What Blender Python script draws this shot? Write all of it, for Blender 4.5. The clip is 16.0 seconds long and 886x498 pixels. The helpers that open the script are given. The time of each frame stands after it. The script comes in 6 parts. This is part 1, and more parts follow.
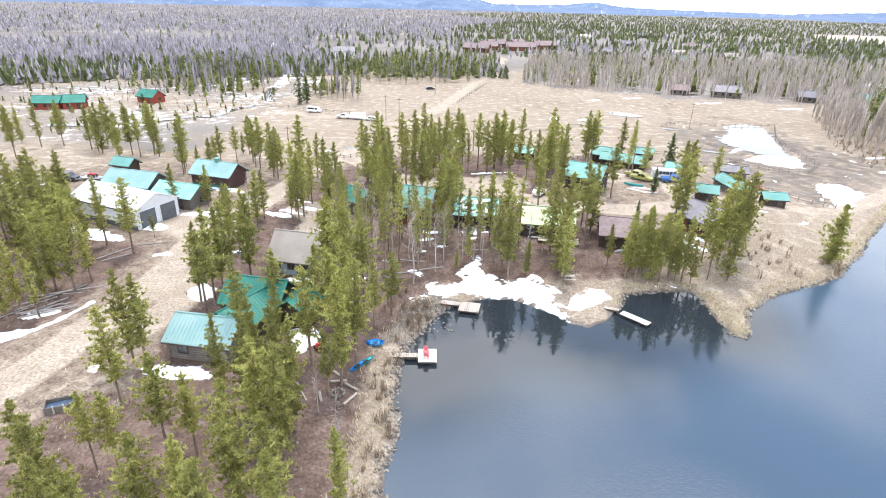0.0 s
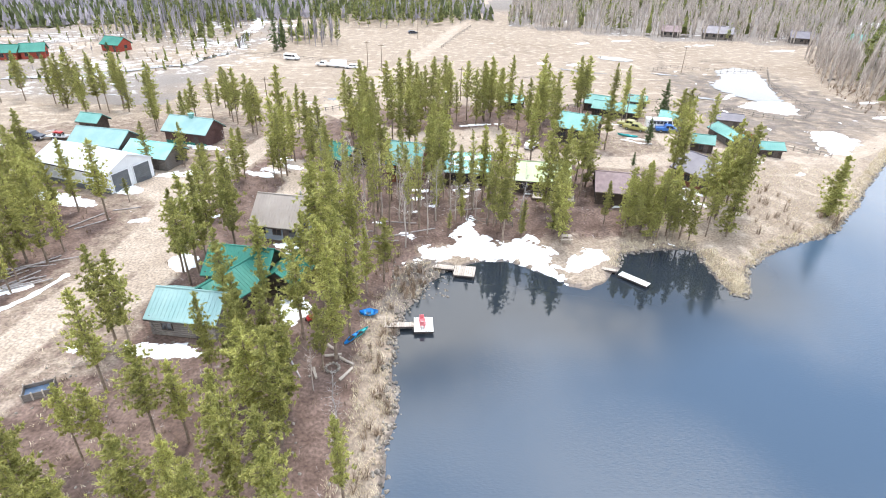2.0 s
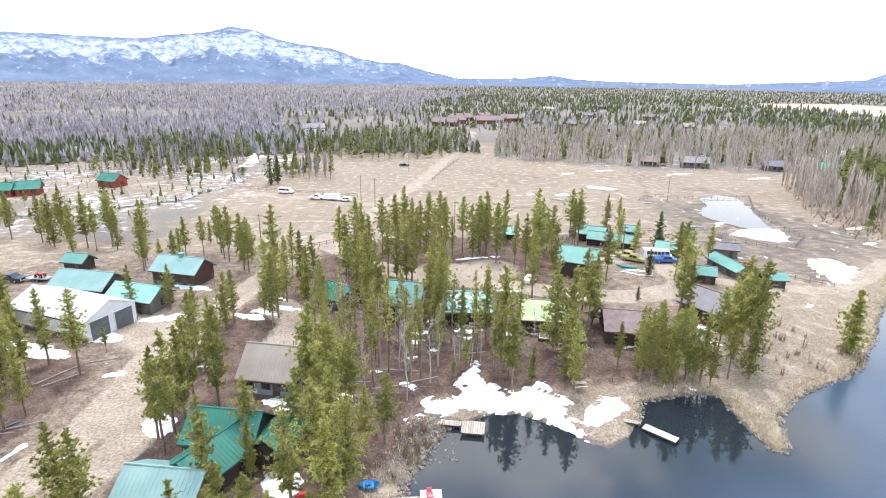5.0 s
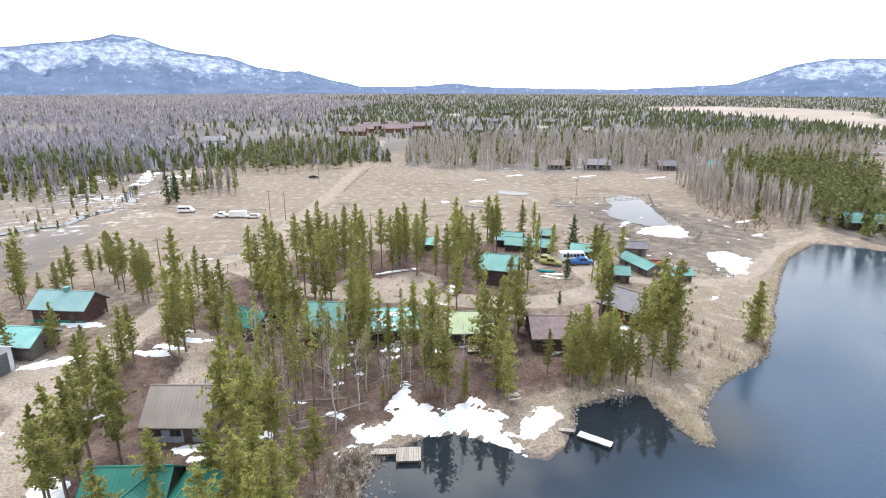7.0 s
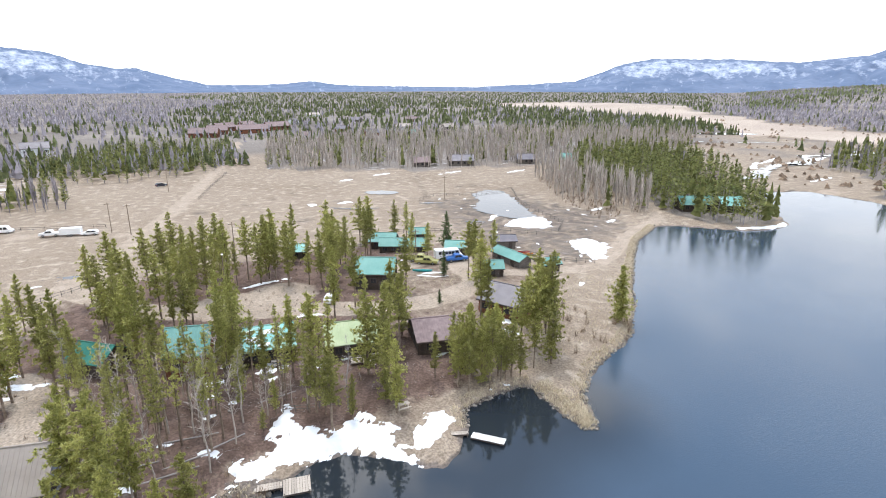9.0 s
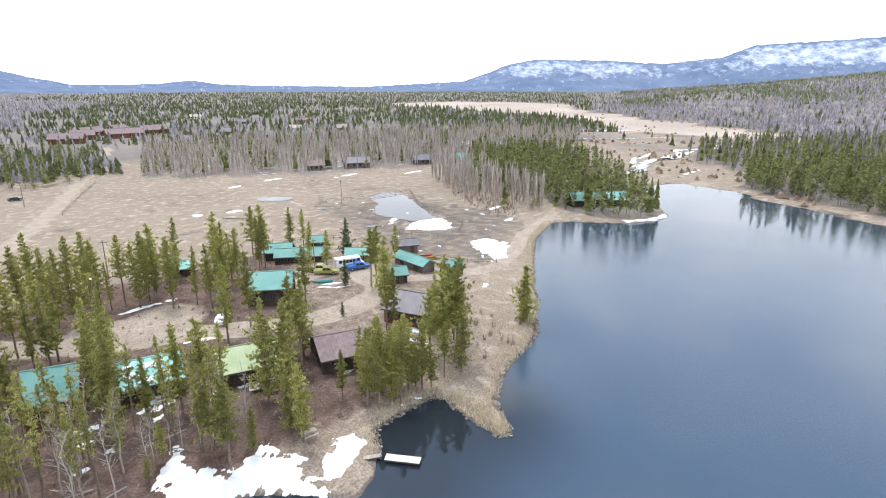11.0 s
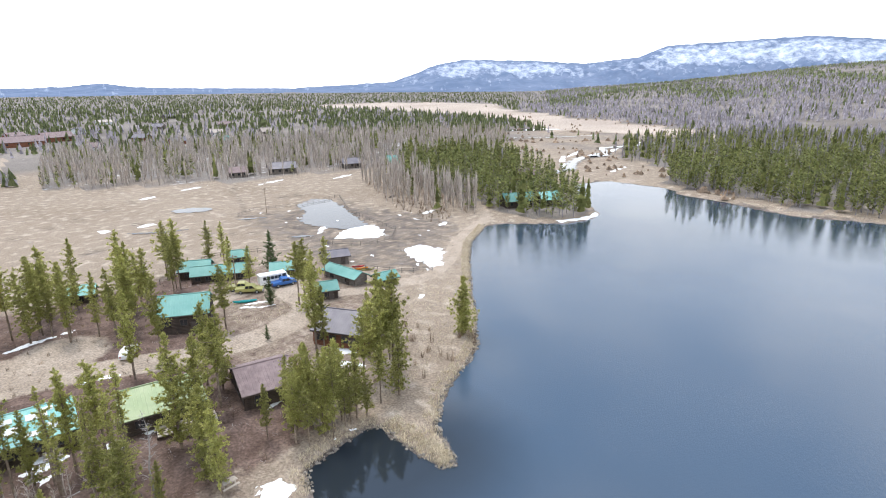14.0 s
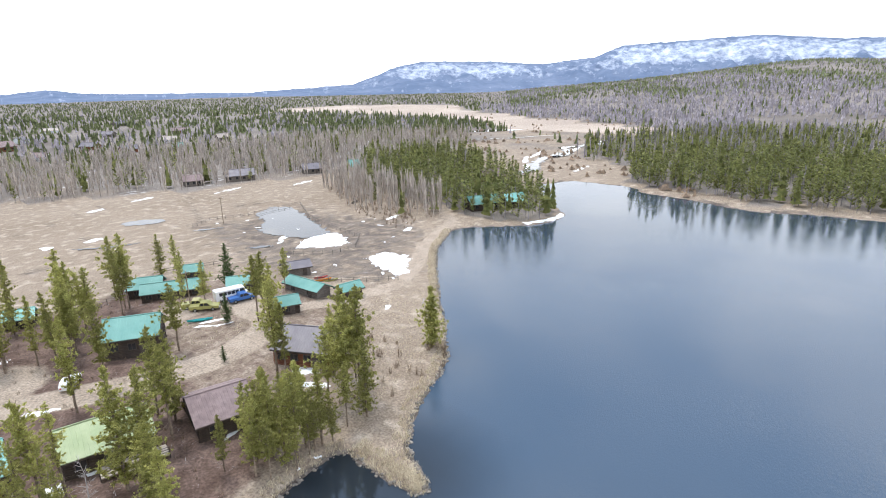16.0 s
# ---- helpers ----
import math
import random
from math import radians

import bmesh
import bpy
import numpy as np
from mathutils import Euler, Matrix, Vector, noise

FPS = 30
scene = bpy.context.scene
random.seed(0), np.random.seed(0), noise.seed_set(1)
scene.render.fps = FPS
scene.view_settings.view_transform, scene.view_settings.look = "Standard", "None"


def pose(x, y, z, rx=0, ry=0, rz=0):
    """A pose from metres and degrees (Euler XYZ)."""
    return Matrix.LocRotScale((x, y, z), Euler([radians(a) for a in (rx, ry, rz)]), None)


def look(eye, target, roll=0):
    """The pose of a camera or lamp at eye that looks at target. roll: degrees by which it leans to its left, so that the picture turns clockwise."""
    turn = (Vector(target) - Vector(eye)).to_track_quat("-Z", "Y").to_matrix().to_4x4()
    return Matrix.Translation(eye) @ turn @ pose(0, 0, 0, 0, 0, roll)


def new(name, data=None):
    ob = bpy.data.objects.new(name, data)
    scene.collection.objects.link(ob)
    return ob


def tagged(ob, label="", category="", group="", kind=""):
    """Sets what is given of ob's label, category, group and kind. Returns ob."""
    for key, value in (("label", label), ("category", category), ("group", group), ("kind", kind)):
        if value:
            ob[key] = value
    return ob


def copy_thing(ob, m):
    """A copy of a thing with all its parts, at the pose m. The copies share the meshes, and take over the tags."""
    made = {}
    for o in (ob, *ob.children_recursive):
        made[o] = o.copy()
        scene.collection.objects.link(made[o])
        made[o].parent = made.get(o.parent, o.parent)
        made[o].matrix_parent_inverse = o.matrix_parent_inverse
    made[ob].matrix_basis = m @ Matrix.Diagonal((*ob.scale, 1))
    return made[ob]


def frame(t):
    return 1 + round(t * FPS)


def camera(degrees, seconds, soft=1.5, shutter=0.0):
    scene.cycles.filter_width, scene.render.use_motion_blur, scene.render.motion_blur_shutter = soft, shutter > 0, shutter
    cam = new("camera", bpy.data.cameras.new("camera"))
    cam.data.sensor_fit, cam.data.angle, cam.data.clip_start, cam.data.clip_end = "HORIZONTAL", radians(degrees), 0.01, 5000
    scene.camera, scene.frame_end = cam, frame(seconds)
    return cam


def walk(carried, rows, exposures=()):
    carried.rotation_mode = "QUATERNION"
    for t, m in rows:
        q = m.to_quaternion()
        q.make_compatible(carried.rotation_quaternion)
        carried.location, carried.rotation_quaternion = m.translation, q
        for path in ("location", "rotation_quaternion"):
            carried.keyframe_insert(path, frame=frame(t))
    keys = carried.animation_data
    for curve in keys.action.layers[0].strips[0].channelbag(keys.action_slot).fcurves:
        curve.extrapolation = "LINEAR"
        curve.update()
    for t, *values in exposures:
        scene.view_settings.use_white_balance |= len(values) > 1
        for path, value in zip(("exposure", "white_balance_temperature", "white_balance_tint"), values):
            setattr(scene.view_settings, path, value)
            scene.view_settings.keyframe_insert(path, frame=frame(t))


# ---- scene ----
EXPOSURES = [(0.0, 0.63), (1.0, 0.63), (3.5, 0.72), (4.2, 0.68), (6.3, 0.12), (9.0, 0.12), (16.0, 0.09)]
cam = camera(76.52, 16.0, soft=1.0)
walk(cam, [
    (0.0, look((0.00, -0.00, 40.00), (-0.017, 9.146, 35.956), 1.46)),
    (0.5, look((-0.30, 1.12, 40.17), (-0.075, 10.267, 36.127), 1.43)),
    (1.0, look((-0.68, 2.16, 40.33), (-0.427, 11.295, 36.277), 1.36)),
    (1.5, look((-1.04, 3.08, 40.39), (-0.776, 12.168, 36.230), 1.32)),
    (2.0, look((-1.37, 3.93, 40.52), (-1.082, 12.657, 35.639), 1.31)),
    (2.5, look((-1.72, 4.85, 40.76), (-1.425, 13.391, 35.579), 1.31)),
    (3.0, look((-2.12, 5.92, 41.12), (-1.810, 14.479, 35.964), 1.22)),
    (3.5, look((-2.50, 7.02, 41.47), (-2.201, 15.912, 36.907), 1.16)),
    (4.0, look((-2.81, 8.07, 41.71), (-2.513, 17.442, 38.242), 0.99)),
    (6.5, look((-4.09, 12.45, 42.14), (-2.523, 21.923, 39.353), 0.27)),
    (7.0, look((-4.26, 13.32, 42.21), (-2.240, 22.706, 39.402), 0.14)),
    (7.5, look((-4.37, 14.20, 42.22), (-2.165, 23.535, 39.407), 0.15)),
    (8.0, look((-4.39, 15.10, 42.23), (-1.647, 24.295, 39.407), 0.15)),
    (8.5, look((-4.36, 16.00, 42.21), (-0.845, 24.923, 39.377), 0.07)),
    (9.0, look((-4.32, 16.85, 42.21), (-0.130, 25.470, 39.373), 0.00)),
    (9.5, look((-4.14, 17.65, 42.28), (0.505, 26.036, 39.441), -0.04)),
    (12.0, look((-1.70, 21.72, 42.90), (4.379, 29.129, 40.042), 0.07)),
    (12.5, look((-1.04, 22.52, 42.96), (5.150, 29.835, 40.098), 0.07)),
    (13.0, look((-0.26, 23.28, 42.89), (6.168, 30.386, 40.039), -0.05)),
    (13.5, look((0.56, 23.91, 42.83), (7.042, 30.968, 39.978), -0.18)),
    (14.0, look((1.31, 24.56, 42.82), (7.898, 31.532, 39.977), -0.45)),
    (14.5, look((2.02, 25.24, 42.85), (8.750, 32.072, 40.008), -0.64)),
    (15.0, look((2.70, 25.93, 42.85), (9.584, 32.607, 40.022), -0.80)),
    (15.5, look((3.42, 26.65, 42.88), (10.377, 33.256, 40.053), -1.06)),
    (16.0, look((4.14, 27.39, 42.93), (11.156, 33.931, 40.106), -1.22)),
], exposures=EXPOSURES)


# ---- world and light ----
SUN_AZ, SUN_EL = 10.0, 67.0          # degrees from +y towards +x, and above the horizon
world = bpy.data.worlds.new("sky")
scene.world = world
world.use_nodes = True
wn, wl = world.node_tree.nodes, world.node_tree.links
wn.clear()
sky = wn.new("ShaderNodeTexSky")
sky.sky_type = "NISHITA"
sky.sun_disc = False
sky.sun_elevation, sky.sun_rotation = radians(SUN_EL), radians(SUN_AZ)
sky.altitude = 2500
sky.air_density, sky.dust_density = 1.0, 1.5
geo = wn.new("ShaderNodeTexCoord")
sep = wn.new("ShaderNodeSeparateXYZ")
wl.new(geo.outputs["Generated"], sep.inputs[0])
lift = wn.new("ShaderNodeMath"); lift.operation = "MAXIMUM"; lift.inputs[1].default_value = 0.06
wl.new(sep.outputs["Z"], lift.inputs[0])
flat = wn.new("ShaderNodeVectorMath"); flat.operation = "DIVIDE"
wl.new(geo.outputs["Generated"], flat.inputs[0]); wl.new(lift.outputs[0], flat.inputs[1])
cloud = wn.new("ShaderNodeTexNoise")
cloud.inputs["Scale"].default_value, cloud.inputs["Detail"].default_value = 1.7, 7
cloud.inputs["Roughness"].default_value = 0.55
wl.new(flat.outputs[0], cloud.inputs["Vector"])
ramp = wn.new("ShaderNodeMapRange"); ramp.inputs[1].default_value, ramp.inputs[2].default_value = 0.42, 0.58
wl.new(cloud.outputs["Fac"], ramp.inputs[0])
low = wn.new("ShaderNodeMapRange")   # cloud closes up towards the horizon
low.inputs[1].default_value, low.inputs[2].default_value, low.inputs[3].default_value, low.inputs[4].default_value = 0.10, 0.55, 1.0, 0.0
wl.new(sep.outputs["Z"], low.inputs[0])
cover = wn.new("ShaderNodeMath"); cover.operation = "MAXIMUM"
wl.new(ramp.outputs[0], cover.inputs[0]); wl.new(low.outputs[0], cover.inputs[1])
bright = wn.new("ShaderNodeMix"); bright.data_type = "RGBA"
bright.inputs["A"].default_value, bright.inputs["B"].default_value = (0.50, 0.68, 0.98, 1), (1.74, 1.74, 1.74, 1)
wl.new(cover.outputs[0], bright.inputs["Factor"])
b_sky, b_cloud, add = wn.new("ShaderNodeBackground"), wn.new("ShaderNodeBackground"), wn.new("ShaderNodeAddShader")
b_sky.inputs[1].default_value, b_cloud.inputs[1].default_value = 0.05, 1.0
# thin cloud glows round the sun that it veils
toward = wn.new("ShaderNodeVectorMath"); toward.operation = "DOT_PRODUCT"
toward.inputs[1].default_value = (math.sin(radians(SUN_AZ)) * math.cos(radians(SUN_EL)), math.cos(radians(SUN_AZ)) * math.cos(radians(SUN_EL)), math.sin(radians(SUN_EL)))
wl.new(geo.outputs["Generated"], toward.inputs[0])
glow = wn.new("ShaderNodeMapRange"); glow.interpolation_type = "SMOOTHSTEP"
glow.inputs[1].default_value, glow.inputs[2].default_value, glow.inputs[3].default_value, glow.inputs[4].default_value = 0.72, 1.0, 1.0, 2.0
wl.new(toward.outputs["Value"], glow.inputs[0])
glowing = wn.new("ShaderNodeVectorMath"); glowing.operation = "SCALE"
wl.new(bright.outputs["Result"], glowing.inputs[0]); wl.new(glow.outputs[0], glowing.inputs["Scale"])
wl.new(sky.outputs[0], b_sky.inputs[0]); wl.new(glowing.outputs[0], b_cloud.inputs[0])
wl.new(b_sky.outputs[0], add.inputs[0]); wl.new(b_cloud.outputs[0], add.inputs[1])
wl.new(add.outputs[0], wn.new("ShaderNodeOutputWorld").inputs[0])

sun = new("sun", bpy.data.lights.new("sun", "SUN"))
sun.data.energy, sun.data.angle, sun.data.color = 1.9, radians(14), (1.0, 0.95, 0.88)
az, el = radians(SUN_AZ), radians(SUN_EL)
sun.matrix_world = look((math.sin(az) * math.cos(el) * 100, math.cos(az) * math.cos(el) * 100, math.sin(el) * 100), (0, 0, 0))


# ---- materials ----
def mat(name, c1, c2, scale=1.0, rough=0.8, bump=0.0, fine=0.0, metal=0.0, island=0.0, spec=0.3, ob_rand=0.0, stretch=(1, 1, 1)):
    """Two colours mixed by noise at one scale, darker and lighter grain at six times that scale, relief, and per-piece variation."""
    m = bpy.data.materials.new(name)
    m.use_nodes = True
    n, l = m.node_tree.nodes, m.node_tree.links
    p = n["Principled BSDF"]
    co = n.new("ShaderNodeTexCoord")
    mp = n.new("ShaderNodeMapping"); mp.inputs["Scale"].default_value = stretch
    l.new(co.outputs["Object"], mp.inputs[0])
    a = n.new("ShaderNodeTexNoise"); a.inputs["Scale"].default_value, a.inputs["Detail"].default_value = scale, 4
    b = n.new("ShaderNodeTexNoise"); b.inputs["Scale"].default_value, b.inputs["Detail"].default_value = scale * 6, 3
    l.new(mp.outputs[0], a.inputs[0]); l.new(mp.outputs[0], b.inputs[0])
    r = n.new("ShaderNodeMapRange"); r.inputs[1].default_value, r.inputs[2].default_value = 0.35, 0.65
    l.new(a.outputs["Fac"], r.inputs[0])
    mix = n.new("ShaderNodeMix"); mix.data_type = "RGBA"
    mix.inputs["A"].default_value, mix.inputs["B"].default_value = (*c1, 1), (*c2, 1)
    l.new(r.outputs[0], mix.inputs["Factor"])
    out = mix.outputs["Result"]
    for amount, src in ((fine, b.outputs["Fac"]), (island, "island"), (ob_rand, "object")):
        if not amount:
            continue
        if src == "island":
            src = n.new("ShaderNodeNewGeometry").outputs["Random Per Island"]
        elif src == "object":
            src = n.new("ShaderNodeObjectInfo").outputs["Random"]
        hv = n.new("ShaderNodeHueSaturation")
        v = n.new("ShaderNodeMapRange"); v.inputs[3].default_value, v.inputs[4].default_value = 1 - amount, 1 + amount
        l.new(src, v.inputs[0]); l.new(v.outputs[0], hv.inputs["Value"]); l.new(out, hv.inputs["Color"])
        out = hv.outputs[0]
    l.new(out, p.inputs["Base Color"])
    p.inputs["Roughness"].default_value, p.inputs["Metallic"].default_value = rough, metal
    p.inputs["Specular IOR Level"].default_value = spec
    if bump:
        bp = n.new("ShaderNodeBump"); bp.inputs["Strength"].default_value, bp.inputs["Distance"].default_value = bump, 0.05
        l.new(b.outputs["Fac"], bp.inputs["Height"]); l.new(bp.outputs[0], p.inputs["Normal"])
    return m


def leafy(name, c1, c2, island=0.42, ob_rand=0.24):
    m = mat(name, c1, c2, 0.6, 0.75, 0, 0.15, 0, island, 0.15, ob_rand)
    n, l = m.node_tree.nodes, m.node_tree.links
    p = n["Principled BSDF"]
    tr, mx = n.new("ShaderNodeBsdfTranslucent"), n.new("ShaderNodeMixShader")
    l.new(p.inputs["Base Color"].links[0].from_socket, tr.inputs[0])
    mx.inputs[0].default_value = 0.5
    l.new(p.outputs[0], mx.inputs[1]); l.new(tr.outputs[0], mx.inputs[2])
    l.new(mx.outputs[0], n["Material Output"].inputs[0])
    return m


M = dict(
    needles=leafy("pine needles", (0.33, 0.33, 0.105), (0.47, 0.455, 0.165)),
    needles_dark=leafy("spruce needles", (0.085, 0.125, 0.055), (0.13, 0.17, 0.07)),
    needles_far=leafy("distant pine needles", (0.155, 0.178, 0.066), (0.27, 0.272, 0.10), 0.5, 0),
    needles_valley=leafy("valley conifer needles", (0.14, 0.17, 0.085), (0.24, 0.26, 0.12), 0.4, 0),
    # Paler copy of the valley needles: sunshine on the hill put into colour.
    needles_sun_toned=leafy("hillside conifer needles, sunlight in colour", (0.20, 0.235, 0.12), (0.32, 0.34, 0.18), 0.4, 0),
    bark=mat("pine bark", (0.16, 0.12, 0.09), (0.28, 0.22, 0.17), 2.0, 0.9, 0.5, 0.25, ob_rand=0.2),
    dead=mat("grey dead wood", (0.26, 0.235, 0.225), (0.38, 0.35, 0.335), 1.5, 0.9, 0.3, 0.2, island=0.2),
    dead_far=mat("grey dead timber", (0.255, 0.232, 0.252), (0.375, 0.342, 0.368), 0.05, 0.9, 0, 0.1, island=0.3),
    aspen=mat("pale aspen bark", (0.38, 0.33, 0.29), (0.52, 0.46, 0.41), 1.2, 0.85, 0.2, 0.15, island=0.25),
    twig=mat("brown willow twigs", (0.17, 0.12, 0.09), (0.30, 0.22, 0.15), 0.5, 0.9, 0, 0.1, island=0.4),
    straw=mat("dry straw grass", (0.50, 0.42, 0.29), (0.62, 0.54, 0.40), 0.5, 0.9, 0, 0.1, island=0.3),
    rock=mat("shore rock", (0.12, 0.105, 0.09), (0.27, 0.24, 0.205), 1.5, 0.85, 0.5, 0.2, island=0.3),
    snow=mat("old snow", (0.86, 0.88, 0.90), (0.74, 0.75, 0.76), 0.7, 0.6, 0.6, 0.05, spec=0.3),
    log_dark=mat("dark stained logs", (0.045, 0.035, 0.030), (0.085, 0.062, 0.050), 1.5, 0.75, 0.4, 0.2, stretch=(1, 1, 4)),
    log_grey=mat("weathered grey-brown logs", (0.12, 0.105, 0.095), (0.20, 0.175, 0.155), 1.5, 0.8, 0.4, 0.2, stretch=(1, 1, 4)),
    log_red=mat("red-brown stained logs", (0.14, 0.055, 0.030), (0.22, 0.09, 0.05), 1.5, 0.7, 0.4, 0.2, stretch=(1, 1, 4)),
    barn_red=mat("dark red-brown board siding", (0.075, 0.042, 0.040), (0.115, 0.062, 0.055), 1.2, 0.8, 0.3, 0.15, stretch=(4, 4, 1)),
    siding_red=mat("red painted siding", (0.25, 0.045, 0.030), (0.33, 0.07, 0.045), 1.0, 0.7, 0.2, 0.12, stretch=(1, 1, 4)),
    siding_blue=mat("blue-grey lap siding", (0.25, 0.29, 0.35), (0.32, 0.36, 0.42), 1.0, 0.65, 0.2, 0.08, stretch=(1, 1, 4)),
    siding_white=mat("white steel siding", (0.74, 0.76, 0.78), (0.66, 0.68, 0.70), 0.6, 0.5, 0.1, 0.05),
    trim=mat("dark trim boards", (0.06, 0.05, 0.045), (0.10, 0.08, 0.07), 2, 0.7, 0.2, 0.1),
    teal=mat("teal painted steel roofing", (0.12, 0.285, 0.255), (0.165, 0.335, 0.30), 0.35, 0.55, 0.05, 0.06, 0.1, spec=0.3, ob_rand=0.1),
    # Faded teal, greyed further so its colour holds the sky's sheen.
    teal_light=mat("faded blue-teal steel roofing, sky sheen in colour", (0.215, 0.355, 0.345), (0.275, 0.415, 0.40), 0.35, 0.5, 0.05, 0.06, 0.1, spec=0.4),
    teal_pale=mat("faded pale teal steel roofing", (0.22, 0.50, 0.46), (0.34, 0.58, 0.54), 0.35, 0.55, 0.05, 0.06, 0.1, spec=0.3),
    green=mat("forest green steel roofing", (0.025, 0.165, 0.125), (0.04, 0.205, 0.155), 0.35, 0.5, 0.05, 0.06, 0.1, spec=0.4),
    green_pale=mat("pale sage green steel roofing", (0.25, 0.32, 0.165), (0.32, 0.375, 0.215), 0.4, 0.45, 0.05, 0.08, 0.1, spec=0.4),
    roof_tan=mat("tan steel roofing", (0.30, 0.255, 0.22), (0.36, 0.31, 0.27), 0.4, 0.5, 0.05, 0.05, spec=0.4),
    roof_brown=mat("brown shingle roofing", (0.21, 0.155, 0.155), (0.28, 0.215, 0.21), 1.2, 0.8, 0.4, 0.15),
    roof_grey=mat("dark grey-violet steel roofing", (0.115, 0.105, 0.125), (0.16, 0.145, 0.165), 0.5, 0.45, 0.1, 0.08, spec=0.4),
    roof_white=mat("white steel roofing", (0.62, 0.66, 0.72), (0.72, 0.76, 0.80), 0.4, 0.4, 0.05, 0.05, spec=0.5),
    glass=mat("dark window glass", (0.02, 0.022, 0.026), (0.035, 0.04, 0.045), 1, 0.06, 0, 0, spec=0.6),
    door_grey=mat("grey overhead door", (0.10, 0.11, 0.12), (0.13, 0.14, 0.15), 1, 0.5, 0.1, 0.05),
    deck=mat("weathered deck boards", (0.36, 0.31, 0.26), (0.48, 0.42, 0.36), 1.2, 0.85, 0.3, 0.15, ob_rand=0.15, stretch=(1, 5, 1)),
    dock_white=mat("pale grey dock panels", (0.62, 0.61, 0.58), (0.72, 0.71, 0.68), 1.0, 0.7, 0.2, 0.08),
    stone=mat("stacked river stone", (0.20, 0.18, 0.16), (0.36, 0.33, 0.29), 4, 0.85, 0.6, 0.25),
    liner=mat("dark blue sheeting", (0.04, 0.07, 0.12), (0.07, 0.11, 0.17), 2, 0.35, 0.3, 0.2, spec=0.5),
    blue=mat("bright blue plastic", (0.01, 0.22, 0.60), (0.02, 0.27, 0.68), 1, 0.4, 0, 0.05, spec=0.5),
    cyan=mat("turquoise plastic hull", (0.02, 0.34, 0.36), (0.03, 0.40, 0.42), 1, 0.4, 0, 0.05, spec=0.5),
    red=mat("red paint", (0.42, 0.02, 0.02), (0.48, 0.03, 0.03), 1, 0.4, 0, 0.05, spec=0.5),
    pink=mat("faded red plastic chair", (0.60, 0.16, 0.18), (0.68, 0.22, 0.24), 1, 0.5, 0, 0.05),
    yellow=mat("yellow vehicle paint", (0.34, 0.32, 0.10), (0.40, 0.38, 0.14), 1, 0.35, 0, 0.05, spec=0.5),
    orange=mat("orange machine paint", (0.62, 0.22, 0.02), (0.68, 0.27, 0.03), 1, 0.45, 0, 0.08, spec=0.5),
    white=mat("white vehicle paint", (0.74, 0.74, 0.74), (0.80, 0.80, 0.80), 0.6, 0.35, 0, 0.03, spec=0.5),
    dark_paint=mat("dark blue-black vehicle paint", (0.02, 0.025, 0.04), (0.03, 0.035, 0.05), 1, 0.3, 0, 0.05, spec=0.5),
    car_blue=mat("blue vehicle paint", (0.03, 0.12, 0.38), (0.04, 0.15, 0.42), 1, 0.3, 0, 0.05, spec=0.5),
    tyre=mat("black rubber", (0.015, 0.015, 0.016), (0.03, 0.03, 0.03), 3, 0.85, 0, 0.1),
    steel=mat("galvanised steel", (0.42, 0.43, 0.44), (0.52, 0.53, 0.54), 2, 0.4, 0, 0.05, 0.8),
)

# The ground: dry grass, with bare dirt, needle litter, wet mud and forest floor where the surface carries them.
g = bpy.data.materials.new("dry pasture, dirt and forest floor")
g.use_nodes = True
gn, gl = g.node_tree.nodes, g.node_tree.links
gp = gn["Principled BSDF"]
gp.inputs["Roughness"].default_value, gp.inputs["Specular IOR Level"].default_value = 0.95, 0.1
gpos = gn.new("ShaderNodeNewGeometry").outputs["Position"]


def gnoise(scale, detail, lo=0.35, hi=0.65):
    t = gn.new("ShaderNodeTexNoise"); t.inputs["Scale"].default_value, t.inputs["Detail"].default_value = scale, detail
    gl.new(gpos, t.inputs[0])
    r = gn.new("ShaderNodeMapRange"); r.inputs[1].default_value, r.inputs[2].default_value = lo, hi
    gl.new(t.outputs["Fac"], r.inputs[0])
    return r.outputs[0]


def gmix(fac, a, b):
    mx = gn.new("ShaderNodeMix"); mx.data_type = "RGBA"
    gl.new(fac, mx.inputs["Factor"])
    for k, v in (("A", a), ("B", b)):
        if isinstance(v, tuple):
            mx.inputs[k].default_value = (*v, 1)
        else:
            gl.new(v, mx.inputs[k])
    return mx.outputs["Result"]


def gmask(attr, ragged=0.5, scale=0.7):
    """A mask carried by the ground, its edge broken up by noise."""
    a = gn.new("ShaderNodeAttribute"); a.attribute_name = attr
    t = gn.new("ShaderNodeTexNoise"); t.inputs["Scale"].default_value, t.inputs["Detail"].default_value = scale, 5
    gl.new(gpos, t.inputs[0])
    s = gn.new("ShaderNodeMath"); s.operation = "MULTIPLY_ADD"; s.inputs[1].default_value, s.inputs[2].default_value = 2 * ragged, -ragged
    gl.new(t.outputs["Fac"], s.inputs[0])
    ad = gn.new("ShaderNodeMath"); ad.operation = "ADD"
    gl.new(a.outputs["Fac"], ad.inputs[0]); gl.new(s.outputs[0], ad.inputs[1])
    r = gn.new("ShaderNodeMapRange"); r.inputs[1].default_value, r.inputs[2].default_value = 0.3, 0.7
    gl.new(ad.outputs[0], r.inputs[0])
    return r.outputs[0]


